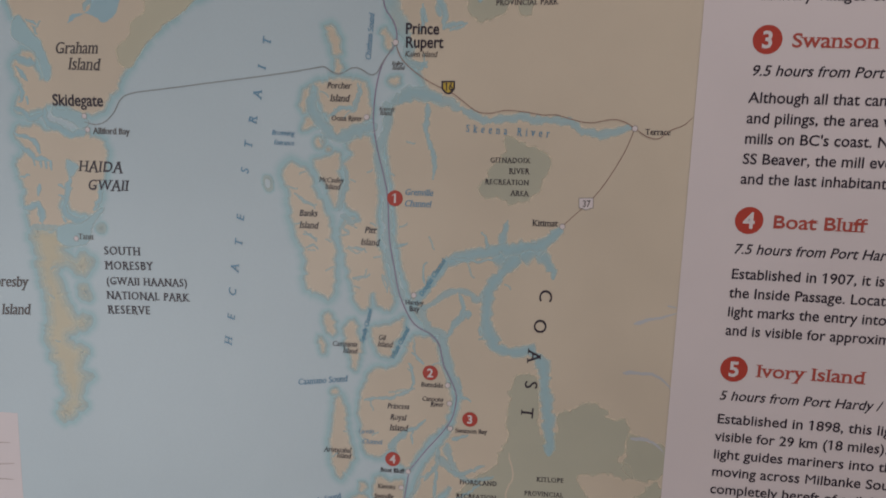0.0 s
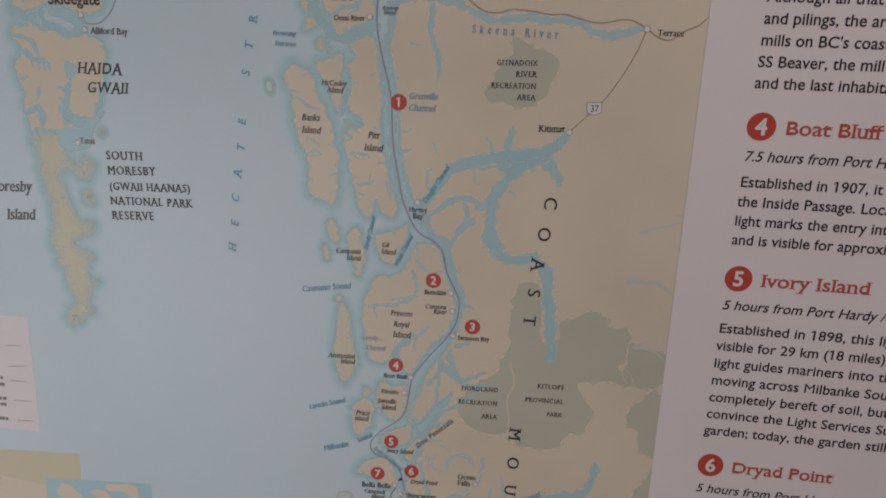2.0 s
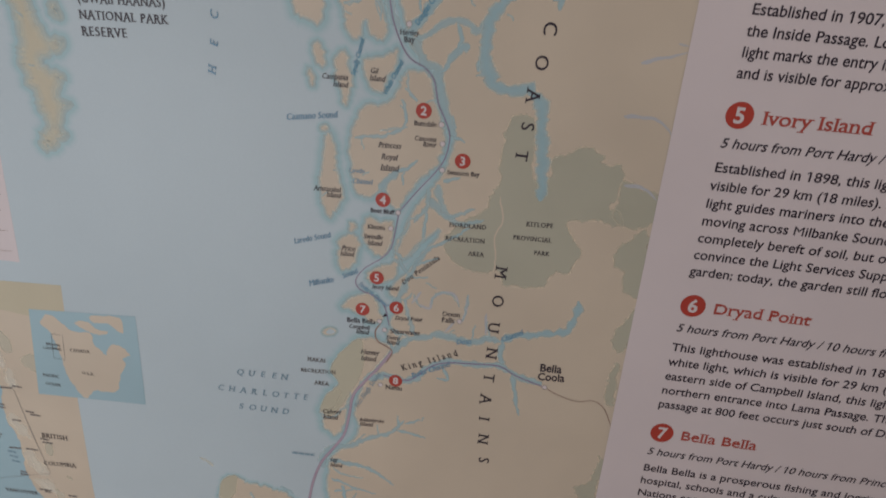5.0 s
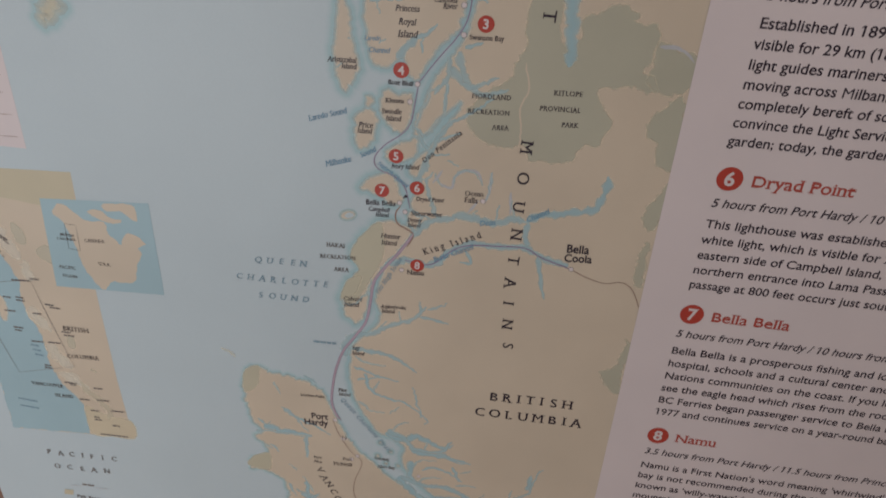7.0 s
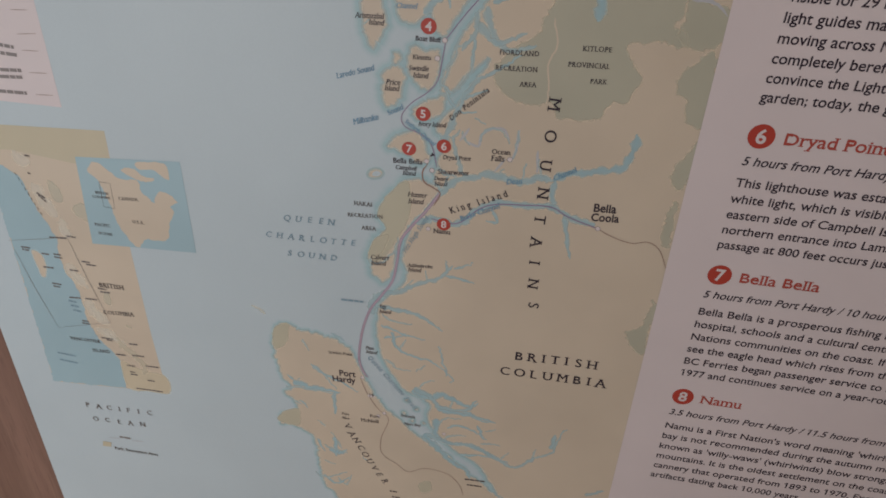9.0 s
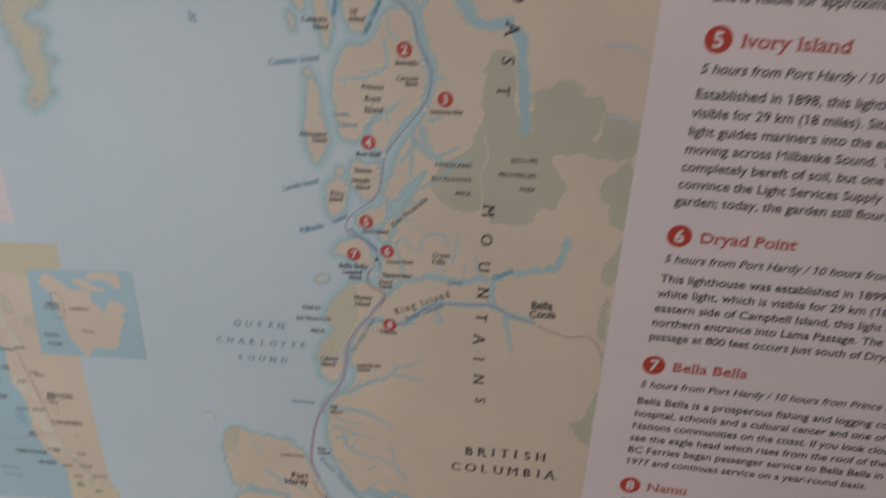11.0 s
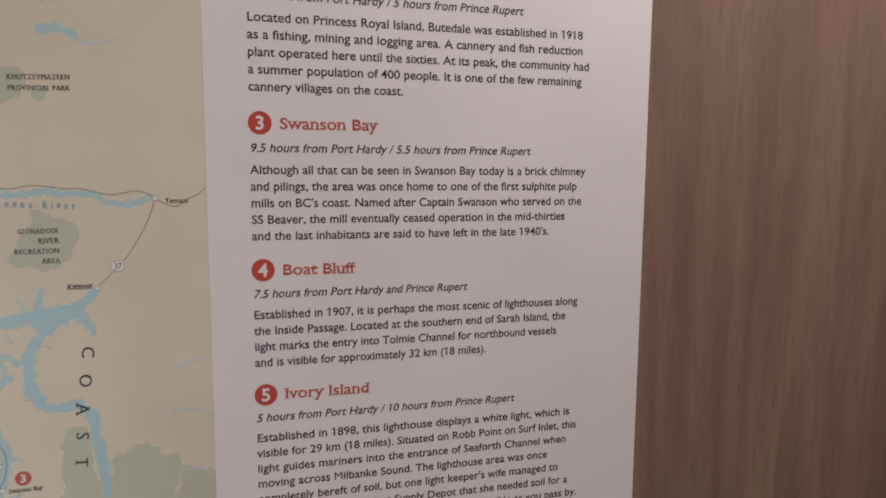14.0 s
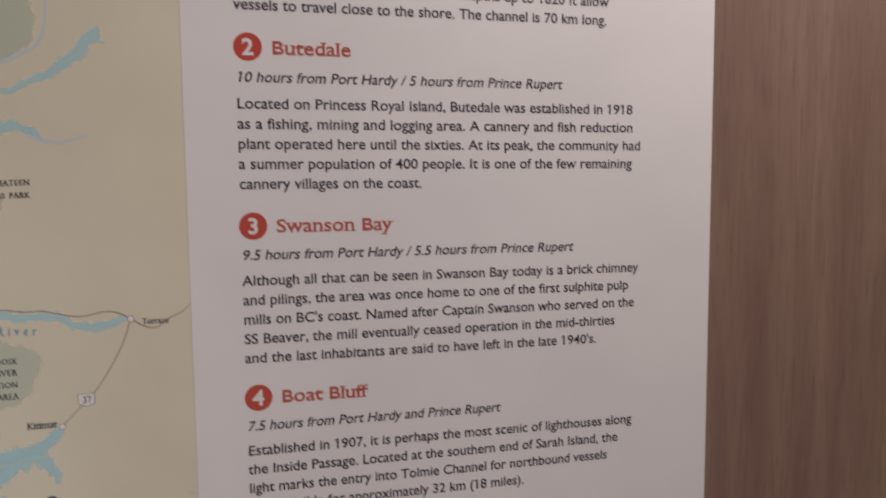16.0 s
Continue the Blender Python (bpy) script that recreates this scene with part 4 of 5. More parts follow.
for line in ([(449.2, 512.9), (455.5, 523.3)], [(470.0, 525.4), (467.2, 536.0)], [(346.8, 436.1), (351.6, 422.4)], [(363.3, 318.2), (356.2, 326.9)], [(380.7, 287.1), (375.1, 303.5), (370.4, 311.1)], [(360.2, 264.7), (373.1, 262.0)], [(375.4, 240.2), (384.9, 231.0), (390.8, 248.4)], [(332.7, 369.6), (339.8, 382.7)], [(412.3, 276.1), (402.8, 281.2)], [(480.6, 668.4), (487.6, 663.4)], [(502.5, 682.5), (510.7, 680.1)], [(494.1, 672.2), (500.1, 659.9)]):
    inlet(line, 5.0, shore=0.65)

# sounds and arms of the western islands
for shape in (
    [(167.2, 1080.7), (172.5, 1077.9), (179.6, 1068.1), (185.8, 1061.3), (189.6, 1052.5), (192.7, 1041.6), (191.8, 1033.9), (188.0, 1033.5), (185.7, 1043.4), (183.0, 1052.3), (176.7, 1057.6), (168.2, 1063.0), (161.9, 1068.9)],
    [(192.8, 1014.4), (197.1, 1011.5), (207.1, 1012.2), (215.8, 1008.9), (222.2, 1004.1), (220.2, 999.9), (215.3, 998.8), (208.8, 1002.7), (200.1, 1005.5), (193.5, 1008.3)],
    [(191.6, 919.4), (199.8, 923.7), (211.2, 924.2), (221.8, 931.5), (231.1, 937.2), (222.6, 925.2), (216.1, 909.9), (202.2, 906.0), (192.6, 909.8)],
    [(201.6, 974.7), (206.0, 973.2), (211.8, 968.4), (208.9, 964.6), (204.2, 961.2)]):
    park(shape, 1.3, "bay", BAY, TINT, 0.2)
for line, wide in (
    ([(159.1, 1014.5), (165.6, 1010.2), (174.3, 1005.3), (184.6, 1008.1)], 5),
    ([(186.0, 1012.2), (185.5, 1005.0), (190.8, 1000.1), (199.6, 996.9), (207.2, 993.8), (218.4, 995.8)], 7),
    ([(162.8, 1050.6), (170.5, 1048.7), (180.4, 1046.9)], 7),
    ([(174.7, 1077.9), (180.1, 1075.4), (184.4, 1074.7)], 4),
    ([(180.0, 1074.0), (182.9, 1068.2)], 4),
    ([(164.5, 1043.0), (170.8, 1036.1), (175.0, 1033.2)], 4),
    ([(167.0, 1031.0), (168.7, 1022.9), (164.9, 1016.7)], 4),
    ([(169.7, 1020.9), (173.8, 1014.9)], 4),
    ([(158.7, 992.9), (167.6, 990.1), (176.5, 987.3), (180.3, 977.0)], 5),
    ([(163.7, 982.7), (171.4, 979.9), (175.7, 974.8), (182.4, 974.0), (188.2, 972.1)], 5),
    ([(175.8, 974.2), (175.9, 967.9)], 4),
    ([(180.1, 973.9), (179.7, 966.8)], 4),
    ([(184.0, 973.6), (183.7, 966.5)], 4),
    ([(187.5, 972.5), (187.3, 965.8)], 4),
    ([(203.8, 962.3), (201.9, 951.7), (200.9, 942.2), (199.2, 936.8)], 5),
    ([(193.6, 953.5), (200.3, 951.7)], 4),
    ([(193.2, 946.7), (199.9, 944.3)], 4),
    ([(163.1, 958.6), (170.6, 961.0)], 4),
    ([(179.3, 954.0), (175.9, 943.3)], 4),
    ([(163.3, 934.2), (173.2, 937.4), (178.8, 935.5), (179.8, 922.7)], 7),
    ([(175.9, 936.9), (176.0, 924.7)], 5),
    ([(198.4, 937.9), (199.1, 931.5), (205.7, 927.6), (216.0, 928.0)], 6),
    ([(195.6, 930.3), (199.8, 924.1)], 5),
    ([(231.9, 955.0), (223.0, 933.7)], 5)):
    inlet(line, wide * 1.3, taper=False, shore=0.95)
for line, wide in (
    ([(401.1, 1030.6), (398.1, 1018.9), (404.2, 1009.4), (411.4, 999.8), (421.6, 998.2), (435.6, 1004.5), (447.6, 1007.7)], 10),
    ([(463.2, 1022.6), (468.9, 1029.9), (478.7, 1031.5), (490.4, 1028.9), (495.0, 1026.8)], 13),
    ([(479.1, 1051.2), (482.9, 1052.2), (477.3, 1046.5)], 7),
    ([(478.0, 1089.5), (482.1, 1080.8)], 8),
    ([(489.3, 1095.4), (491.6, 1084.6)], 9),
    ([(411.3, 1011.5), (419.4, 1018.5), (429.4, 1018.8), (432.3, 1029.4), (432.2, 1037.0)], 4.5)):
    inlet(line, wide * 1.2, taper=False, shore=0.85)

# fine arms and channels, coast by coast
for line, wide in (
    ([(385.5, 955.0), (392.5, 950.0), (401.5, 947.0)], 4),
    ([(391.5, 925.0), (397.5, 924.0), (403.5, 921.0)], 4),
    ([(393.5, 915.0), (399.5, 916.0), (403.5, 914.0)], 4),
    ([(419.5, 940.0), (425.5, 937.0), (435.5, 938.0)], 10),
    ([(420.5, 933.0), (427.5, 927.0), (422.5, 925.0)], 4),
    ([(427.5, 918.0), (436.5, 916.0), (441.5, 913.0)], 4),
    ([(430.5, 893.0), (440.5, 895.0), (442.5, 899.0)], 4),
    ([(451.5, 898.0), (456.5, 892.0), (456.5, 884.0)], 4),
    ([(422.5, 978.0), (424.5, 968.0), (422.5, 953.0), (419.5, 945.0)], 6),
    ([(471.5, 1052.0), (482.5, 1050.0)], 8)):
    inlet(line, wide * 0.9, taper=False, shore=0.75)
for line, wide in (
    ([(441.5, 797.0), (462.5, 801.0), (475.5, 808.0), (479.5, 810.0)], 4),
    ([(478.5, 810.0), (477.5, 826.0), (474.5, 829.0)], 4),
    ([(477.5, 838.0), (485.5, 829.0)], 4),
    ([(498.5, 745.0), (498.5, 731.0), (497.5, 722.0)], 4),
    ([(471.5, 712.0), (482.5, 702.0)], 4)):
    inlet(line, wide, taper=False, shore=0.8)
for line, wide in (
    ([(425.5, 466.0), (437.5, 463.0), (453.5, 458.0), (468.5, 457.0)], 4),
    ([(428.5, 452.0), (444.5, 457.0), (450.5, 461.0)], 4),
    ([(435.5, 461.0), (443.5, 440.0), (461.5, 435.0), (480.5, 429.0), (497.5, 414.0), (495.5, 408.0)], 4.5),
    ([(482.5, 452.0), (488.5, 432.0), (491.5, 415.0)], 3),
    ([(457.5, 389.0), (475.5, 384.0), (487.5, 391.0), (500.5, 385.0), (518.5, 380.0), (523.5, 387.0)], 12),
    ([(482.5, 369.0), (501.5, 368.0), (519.5, 368.0), (541.5, 364.0)], 8),
    ([(485.5, 357.0), (483.5, 335.0), (496.5, 324.0), (521.5, 325.0), (541.5, 316.0), (561.5, 308.0)], 9),
    ([(470.5, 332.0), (490.5, 309.0), (504.5, 294.0), (517.5, 287.0), (524.5, 274.0)], 12),
    ([(495.5, 346.0), (508.5, 351.0), (527.5, 344.0), (537.5, 337.0)], 4),
    ([(509.5, 309.0), (532.5, 313.0), (545.5, 312.0)], 5),
    ([(526.5, 356.0), (533.5, 336.0)], 5)):
    inlet(line, wide * 1.2, shore=0.95)
for line, wide in (
    ([(354.5, 405.0), (363.5, 396.0), (382.5, 387.0), (400.5, 376.0)], 4.5),
    ([(331.5, 376.0), (349.5, 373.0), (368.5, 372.0), (382.5, 371.0)], 11),
    ([(377.5, 370.0), (376.5, 339.0)], 5),
    ([(366.5, 283.0), (377.5, 280.0), (387.5, 287.0)], 11),
    ([(373.5, 303.0), (375.5, 275.0)], 8),
    ([(354.5, 299.0), (360.5, 281.0)], 5),
    ([(359.5, 242.0), (371.5, 229.0), (389.5, 244.0)], 5),
    ([(327.5, 385.0), (335.5, 379.0)], 6),
    ([(337.5, 352.0), (347.5, 342.0)], 4),
    ([(377.5, 449.0), (389.5, 442.0)], 5)):
    inlet(line, wide * 1.2, shore=0.95)
# a faint islet, barely tinted against the sea
inlet([(298.5, 468.5), (305.0, 465.0), (311.0, 459.5)], 6.0, taper=False, shore=0.35, mat=MEADOW_EDGE, name="faint_islet")
dot = disc("town_dot", 492.5, 336.0, 2.2, FINE, 0.34, sides=16)
disc("dot_centre", 492.5, 336.0, 1.9, WHITE, 0.36, dot, sides=16)

# town dots
for spot in [(459.7, 1066.1), (218.8, 1007.6), (221.0, 997.4), (630.3, 1010.7), (584.5, 939.6), (439.4, 1013.1), (207.0, 912.3), (477.5, 882.6), (505.5, 813.9), (507.3, 799.5), (508.4, 779.4), (476.6, 741.1), (471.5, 727.2), (465.7, 642.6), (470.3, 635.0), (609.3, 599.6), (468.8, 579.6), (532.4, 652.1), (406.7, 397.2), (422.9, 346.8), (429.0, 352.1)]:
    dot = disc("town_dot", *spot, 2.2, FINE, 0.34, sides=16)
    disc("dot_centre", *spot, 1.85, WHITE, 0.36, dot, sides=16)

# ---- map lettering ----
SI = dict(slant=0.22, serif=0.075, bold=0.0, condense=0.86)
SR = dict(slant=0.0, serif=0.09, bold=0.0, condense=0.92)
CAPS = dict(slant=0.0, serif=0.105, bold=0.0, condense=0.88, gap=0.07)
SANS = dict(slant=0.0, serif=0.0, bold=0.019, condense=0.90)

def labels(*rows):
    for body, ends, style, mat in rows:
        label_between(body, ends, mat, **style)


labels(
    ("Graham", [(197.2, 1053.6), (232.2, 1054.2)], SI, GREY), ("Island", [(207.2, 1042.0), (233.0, 1041.7)], SI, GREY),
    ("Skidegate", [(193.0, 1015.0), (234.9, 1015.3)], SANS, BLACK), ("Alliford Bay", [(225.6, 994.6), (255.2, 994.6)], SR, GREY),
    ("HAIDA", [(211.8, 965.4), (247.5, 965.5)], dict(CAPS, slant=0.2), BLACK), ("GWAII", [(218.6, 951.2), (252.0, 951.7)], dict(CAPS, slant=0.2), BLACK),
    ("Tanu", [(208.9, 911.9), (221.4, 912.1)], SR, GREY), ("SOUTH", [(229.9, 900.7), (260.3, 901.4)], CAPS, BLACK),
    ("MORESBY", [(230.3, 888.9), (270.2, 890.2)], CAPS, BLACK), ("(GWAII HAANAS)", [(230.7, 876.6), (298.4, 878.7)], CAPS, BLACK))
labels(
    ("NATIONAL PARK", [(230.6, 865.1), (299.5, 866.9)], CAPS, BLACK), ("RESERVE", [(231.0, 853.0), (267.0, 854.4)], CAPS, BLACK),
    ("Moresby", [(124.3, 869.1), (162.6, 870.6)], SI, GREY), ("Island", [(138.0, 846.4), (163.3, 847.7)], SI, GREY),
    ("Prince", [(466.5, 1072.1), (490.9, 1072.0)], SANS, BLACK), ("Rupert", [(466.7, 1062.7), (494.0, 1062.8)], SANS, BLACK), ("Kaien Island", [(466.5, 1056.4), (489.7, 1056.5)], SI, GREY),
    ("Ridley", [(457.1, 1050.3), (465.4, 1050.1)], SI, GREY), ("Island", [(457.6, 1047.2), (466.3, 1047.0)], SI, GREY), ("Kennedy", [(448.6, 1018.2), (459.9, 1018.1)], SI, GREY), ("Island", [(449.1, 1015.0), (457.8, 1014.8)], SI, GREY),
    ("Porcher", [(409.6, 1032.9), (427.4, 1033.0)], SI, BLACK), ("Island", [(411.8, 1023.7), (426.2, 1023.6)], SI, BLACK), ("Oona River", [(413.2, 1009.9), (436.1, 1010.1)], SR, BLACK))
labels(
    ("McCauley", [(403.9, 964.7), (422.5, 964.6)], SI, BLACK), ("Island", [(408.3, 959.8), (420.0, 959.4)], SI, BLACK), ("Banks", [(388.6, 938.5), (402.7, 938.7)], SI, BLACK), ("Island", [(388.6, 929.5), (403.2, 929.3)], SI, BLACK),
    ("Pitt", [(439.0, 928.0), (447.6, 928.0)], SI, BLACK), ("Island", [(436.1, 918.9), (450.3, 918.7)], SI, BLACK), ("Grenville", [(468.8, 957.7), (489.8, 957.7)], SI, BLUE), ("Channel", [(468.6, 949.3), (488.4, 949.3)], SI, BLUE),
    ("Hartley", [(471.2, 875.2), (485.0, 875.2)], SR, BLACK), ("Bay", [(474.3, 870.1), (482.1, 870.2)], SR, BLACK), ("Gil", [(450.8, 846.4), (456.5, 846.3)], SI, BLACK), ("Island", [(450.4, 841.0), (461.9, 840.9)], SI, BLACK),
    ("Campania", [(414.8, 839.0), (434.5, 839.4)], SI, BLACK), ("Island", [(423.3, 834.1), (434.5, 834.0)], SI, BLACK), ("Caamano Sound", [(387.6, 805.3), (427.2, 811.1)], SI, BLUE),
    ("Butedale", [(485.0, 811.4), (502.1, 811.8)], SR, BLACK), ("Canoona", [(485.8, 800.1), (502.4, 800.5)], SI, BLACK), ("River", [(492.5, 796.0), (502.6, 796.4)], SI, BLACK))
labels(
    ("Princess", [(458.9, 791.9), (476.2, 792.4)], SI, BLACK), ("Royal", [(461.3, 782.9), (473.8, 783.0)], SI, BLACK), ("Island", [(461.0, 774.0), (475.3, 774.3)], SI, BLACK),
    ("Laredo", [(436.7, 769.6), (448.9, 770.2)], SI, BLUE), ("Channel", [(439.5, 761.4), (455.4, 761.8)], SI, BLUE), ("Aristazabal", [(408.9, 752.0), (430.5, 752.5)], SI, BLACK), ("Island", [(419.1, 747.7), (430.6, 747.8)], SI, BLACK),
    ("Swanson Bay", [(512.4, 776.5), (536.9, 777.3)], SR, BLACK), ("Boat Bluff", [(454.5, 739.0), (473.5, 739.3)], SR, BLACK), ("Klemtu", [(452.8, 725.0), (466.8, 725.5)], SR, BLACK),
    ("Swindle", [(449.7, 716.1), (465.2, 716.8)], SI, BLACK), ("Island", [(453.1, 710.9), (464.9, 711.2)], SI, BLACK), ("Price", [(431.9, 703.4), (443.3, 703.7)], SI, BLACK), ("Island", [(430.9, 698.7), (442.4, 699.0)], SI, BLACK),
    ("Laredo Sound", [(392.9, 704.1), (423.2, 713.6)], SI, BLUE), ("Milbanke", [(405.3, 667.3), (426.3, 674.1)], SI, BLUE), ("Sound", [(434.0, 678.2), (446.4, 684.9)], SI, BLUE), ("Ivory Island", [(458.2, 672.2), (480.2, 673.3)], SI, BLACK))
labels(
    ("Don Peninsula", [(484.3, 679.2), (512.5, 705.8)], dict(SI, gap=0.12), BLACK), ("Seaforth Channel", [(446.7, 674.5), (470.9, 656.7)], SI, BLUE), ("Dryad Point", [(478.6, 646.1), (501.2, 647.2)], SI, BLACK), ("Bella Bella", [(437.7, 638.0), (462.4, 639.3)], SR, BLACK),
    ("Campbell", [(439.6, 632.6), (457.3, 633.1)], SI, BLACK), ("Island", [(445.8, 628.1), (456.8, 628.4)], SI, BLACK), ("Shearwater", [(475.3, 632.6), (501.0, 634.0)], SR, BLACK), ("Denny", [(472.1, 626.5), (483.9, 626.9)], SI, BLACK), ("Island", [(472.7, 621.9), (483.2, 622.1)], SI, BLACK),
    ("Hunter", [(450.3, 608.6), (466.8, 609.0)], SI, BLACK), ("Island", [(450.8, 602.2), (464.0, 602.7)], SI, BLACK), ("HAKAI", [(403.6, 594.2), (419.6, 594.5)], CAPS, GREY), ("RECREATION", [(397.6, 582.2), (428.9, 584.0)], CAPS, GREY), ("AREA", [(409.9, 570.7), (422.7, 571.2)], CAPS, GREY),
    ("Ocean", [(517.7, 655.4), (532.6, 656.1)], SR, BLACK), ("Falls", [(517.6, 649.5), (528.5, 649.7)], SR, BLACK), ("Namu", [(473.4, 576.2), (488.2, 576.5)], SR, BLACK), ("Dean", [(531.5, 629.9), (544.2, 632.4)], SI, BLUE), ("Channel", [(569.1, 637.9), (585.9, 647.8)], SI, BLUE),
    ("Burke Channel", [(496.4, 591.0), (528.5, 608.1)], SI, BLUE), ("Fitz Hugh Sound", [(449.5, 552.2), (469.1, 590.0)], dict(SI, gap=0.1), SOFTBLUE),
    ("Calvert", [(417.4, 541.1), (434.1, 542.2)], SI, BLACK), ("Island", [(417.8, 535.0), (431.4, 535.8)], SI, BLACK), ("Addenbroke", [(451.2, 538.0), (473.8, 539.4)], SI, BLACK), ("Island", [(451.7, 533.2), (463.6, 533.7)], SI, BLACK),
    ("Egg", [(425.0, 487.9), (431.5, 488.3)], SI, BLACK), ("Island", [(424.9, 481.9), (436.3, 482.4)], SI, BLACK), ("Pine", [(410.6, 434.7), (419.1, 435.5)], SI, GREY), ("Island", [(411.0, 429.8), (422.4, 430.3)], SI, GREY),
    ("Scarlett Point", [(372.6, 422.4), (397.0, 423.7)], SR, GREY), ("Port", [(382.4, 395.1), (399.6, 395.9)], SANS, BLACK), ("Hardy", [(374.9, 386.0), (399.3, 387.4)], SANS, BLACK),
    ("Port", [(413.7, 343.4), (423.4, 343.7)], SR, GREY), ("McNeill", [(403.7, 334.8), (423.3, 336.2)], SR, GREY), ("Port", [(383.0, 340.6), (391.0, 340.5)], SR, GREY), ("Alice", [(382.8, 334.7), (391.4, 334.8)], SR, GREY), ("Sointula", [(446.4, 351.5), (461.9, 351.3)], SR, GREY), ("Alert Bay", [(450.0, 340.0), (468.0, 341.1)], SR, GREY),
    ("Queen Charlotte Strait", [(412.0, 424.9), (460.6, 363.9)], dict(SI, gap=0.14), SOFTBLUE), ("Bella", [(603.0, 614.8), (621.1, 615.5)], SANS, BLACK), ("Coola", [(602.4, 606.2), (624.6, 607.5)], SANS, BLACK))
labels(
    ("Terrace", [(637.6, 1006.7), (654.8, 1006.8)], SR, BLACK), ("Kitimat", [(563.0, 939.0), (581.2, 939.5)], SR, BLACK), ("GITNADOIX", [(530.7, 983.6), (559.0, 984.2)], CAPS, BLACK), ("RIVER", [(544.5, 976.0), (559.0, 976.5)], CAPS, BLACK),
    ("RECREATION", [(527.6, 968.0), (559.0, 968.4)], CAPS, BLACK), ("AREA", [(546.4, 960.5), (559.0, 960.6)], CAPS, BLACK), ("Skeena River", [(512.3, 1004.7), (571.7, 1002.6)], dict(SR, gap=0.5, condense=0.7), BLUE),
    ("FIORDLAND", [(517.4, 734.5), (546.2, 735.6)], CAPS, BLACK), ("RECREATION", [(515.3, 722.9), (546.2, 723.9)], CAPS, BLACK), ("AREA", [(534.3, 712.1), (546.5, 712.5)], CAPS, BLACK),
    ("KITLOPE", [(576.4, 742.3), (596.9, 743.1)], CAPS, BLACK), ("PROVINCIAL", [(567.6, 730.2), (597.2, 731.1)], CAPS, BLACK), ("PARK", [(585.1, 719.4), (597.0, 719.8)], CAPS, BLACK),
    ("KHUTZEYMATEEN", [(529.9, 1100.1), (573.0, 1101.4)], CAPS, BLACK), ("PROVINCIAL PARK", [(530.1, 1092.1), (572.6, 1093.3)], CAPS, BLACK))
labels(
    ("King Island", [(487.9, 597.0), (534.2, 619.4)], dict(SR, gap=0.35, condense=0.75), BLACK), ("Chatham Sound", [(441.7, 1053.2), (444.1, 1085.4)], SI, BLUE), ("Browning", [(367.4, 998.2), (384.8, 997.9)], SI, BLUE), ("Entrance", [(369.1, 991.1), (384.8, 990.8)], SI, BLUE),
    ("Douglas Channel", [(484.0, 881.7), (501.0, 909.8)], dict(SI, bold=0.012), DEEPBLUE), ("Squally Channel", [(439.7, 842.9), (446.0, 869.2)], dict(SI, bold=0.012), DEEPBLUE), ("Whale Channel", [(463.4, 831.1), (475.1, 856.0)], dict(SI, bold=0.012), DEEPBLUE))

letters_at("HECATE", [(331.1, 836.9), (333.7, 856.3), (335.0, 876.3), (337.1, 895.7), (340.6, 915.4), (342.3, 934.7)], 8.8, BLUE, math.radians(84), 0.2)
letters_at("STRAIT", [(346.3, 970.5), (349.3, 990.0), (353.0, 1008.5), (356.7, 1027.2), (360.4, 1046.4), (364.4, 1065.0)], 8.8, BLUE, math.radians(84), 0.2)
letters_at("COAST", [(575.5, 888.0), (572.6, 864.7), (569.7, 841.4), (568.3, 819.1), (566.5, 797.0)], 13.5, BLACK, math.radians(-92))
letters_at("MOUNTAINS", [(561.6, 700.7), (561.8, 675.1), (561.0, 650.4), (561.8, 625.8), (562.0, 601.6), (561.5, 579.5), (562.1, 559.1), (563.3, 537.3), (566.1, 514.4)], 13.5, BLACK, math.radians(-92))
letters_at("QUEEN", [(341.3, 572.7), (351.8, 572.9), (362.2, 573.7), (372.6, 573.9), (381.9, 573.9)], 8.6, SOFTBLUE, slant=0.2)
letters_at("CHARLOTTE", [(322.5, 553.3), (332.7, 553.5), (343.4, 553.7), (353.4, 553.9), (363.5, 554.0), (373.5, 554.2), (382.9, 554.3), (392.3, 554.9), (401.2, 555.6)], 8.6, SOFTBLUE, slant=0.2)
letters_at("SOUND", [(340.8, 535.8), (351.5, 536.1), (361.7, 536.3), (371.9, 536.5), (382.5, 536.8)], 8.6, SOFTBLUE, slant=0.2)
letters_at("PACIFIC", [(79.3, 290.3), (93.2, 290.3), (106.5, 291.2), (119.1, 291.9), (130.1, 292.3), (142.6, 293.0), (156.4, 294.0)], 9.6, SMALL)
letters_at("OCEAN", [(84.5, 268.9), (99.5, 270.1), (114.2, 270.3), (128.4, 271.4), (143.9, 272.7)], 9.6, SMALL)
letters_at("BRITISH", [(558.8, 454.0), (571.0, 454.7), (582.0, 455.2), (592.5, 455.7), (603.0, 456.2), (614.0, 456.0), (626.5, 456.2)], 14.0, BLACK)
letters_at("COLUMBIA", [(547.6, 433.7), (561.6, 434.1), (574.6, 434.3), (588.0, 434.6), (601.9, 435.0), (615.2, 435.2), (626.2, 435.8), (637.3, 435.8)], 14.0, BLACK)
letters_at("VANCOUVER", [(388.6, 325.0), (393.1, 314.1), (397.9, 305.6), (402.6, 295.3), (407.4, 285.8), (412.3, 276.1), (417.2, 266.3), (422.8, 257.5), (429.2, 247.7)], 10.5, GREY, math.radians(-54), 0.2)

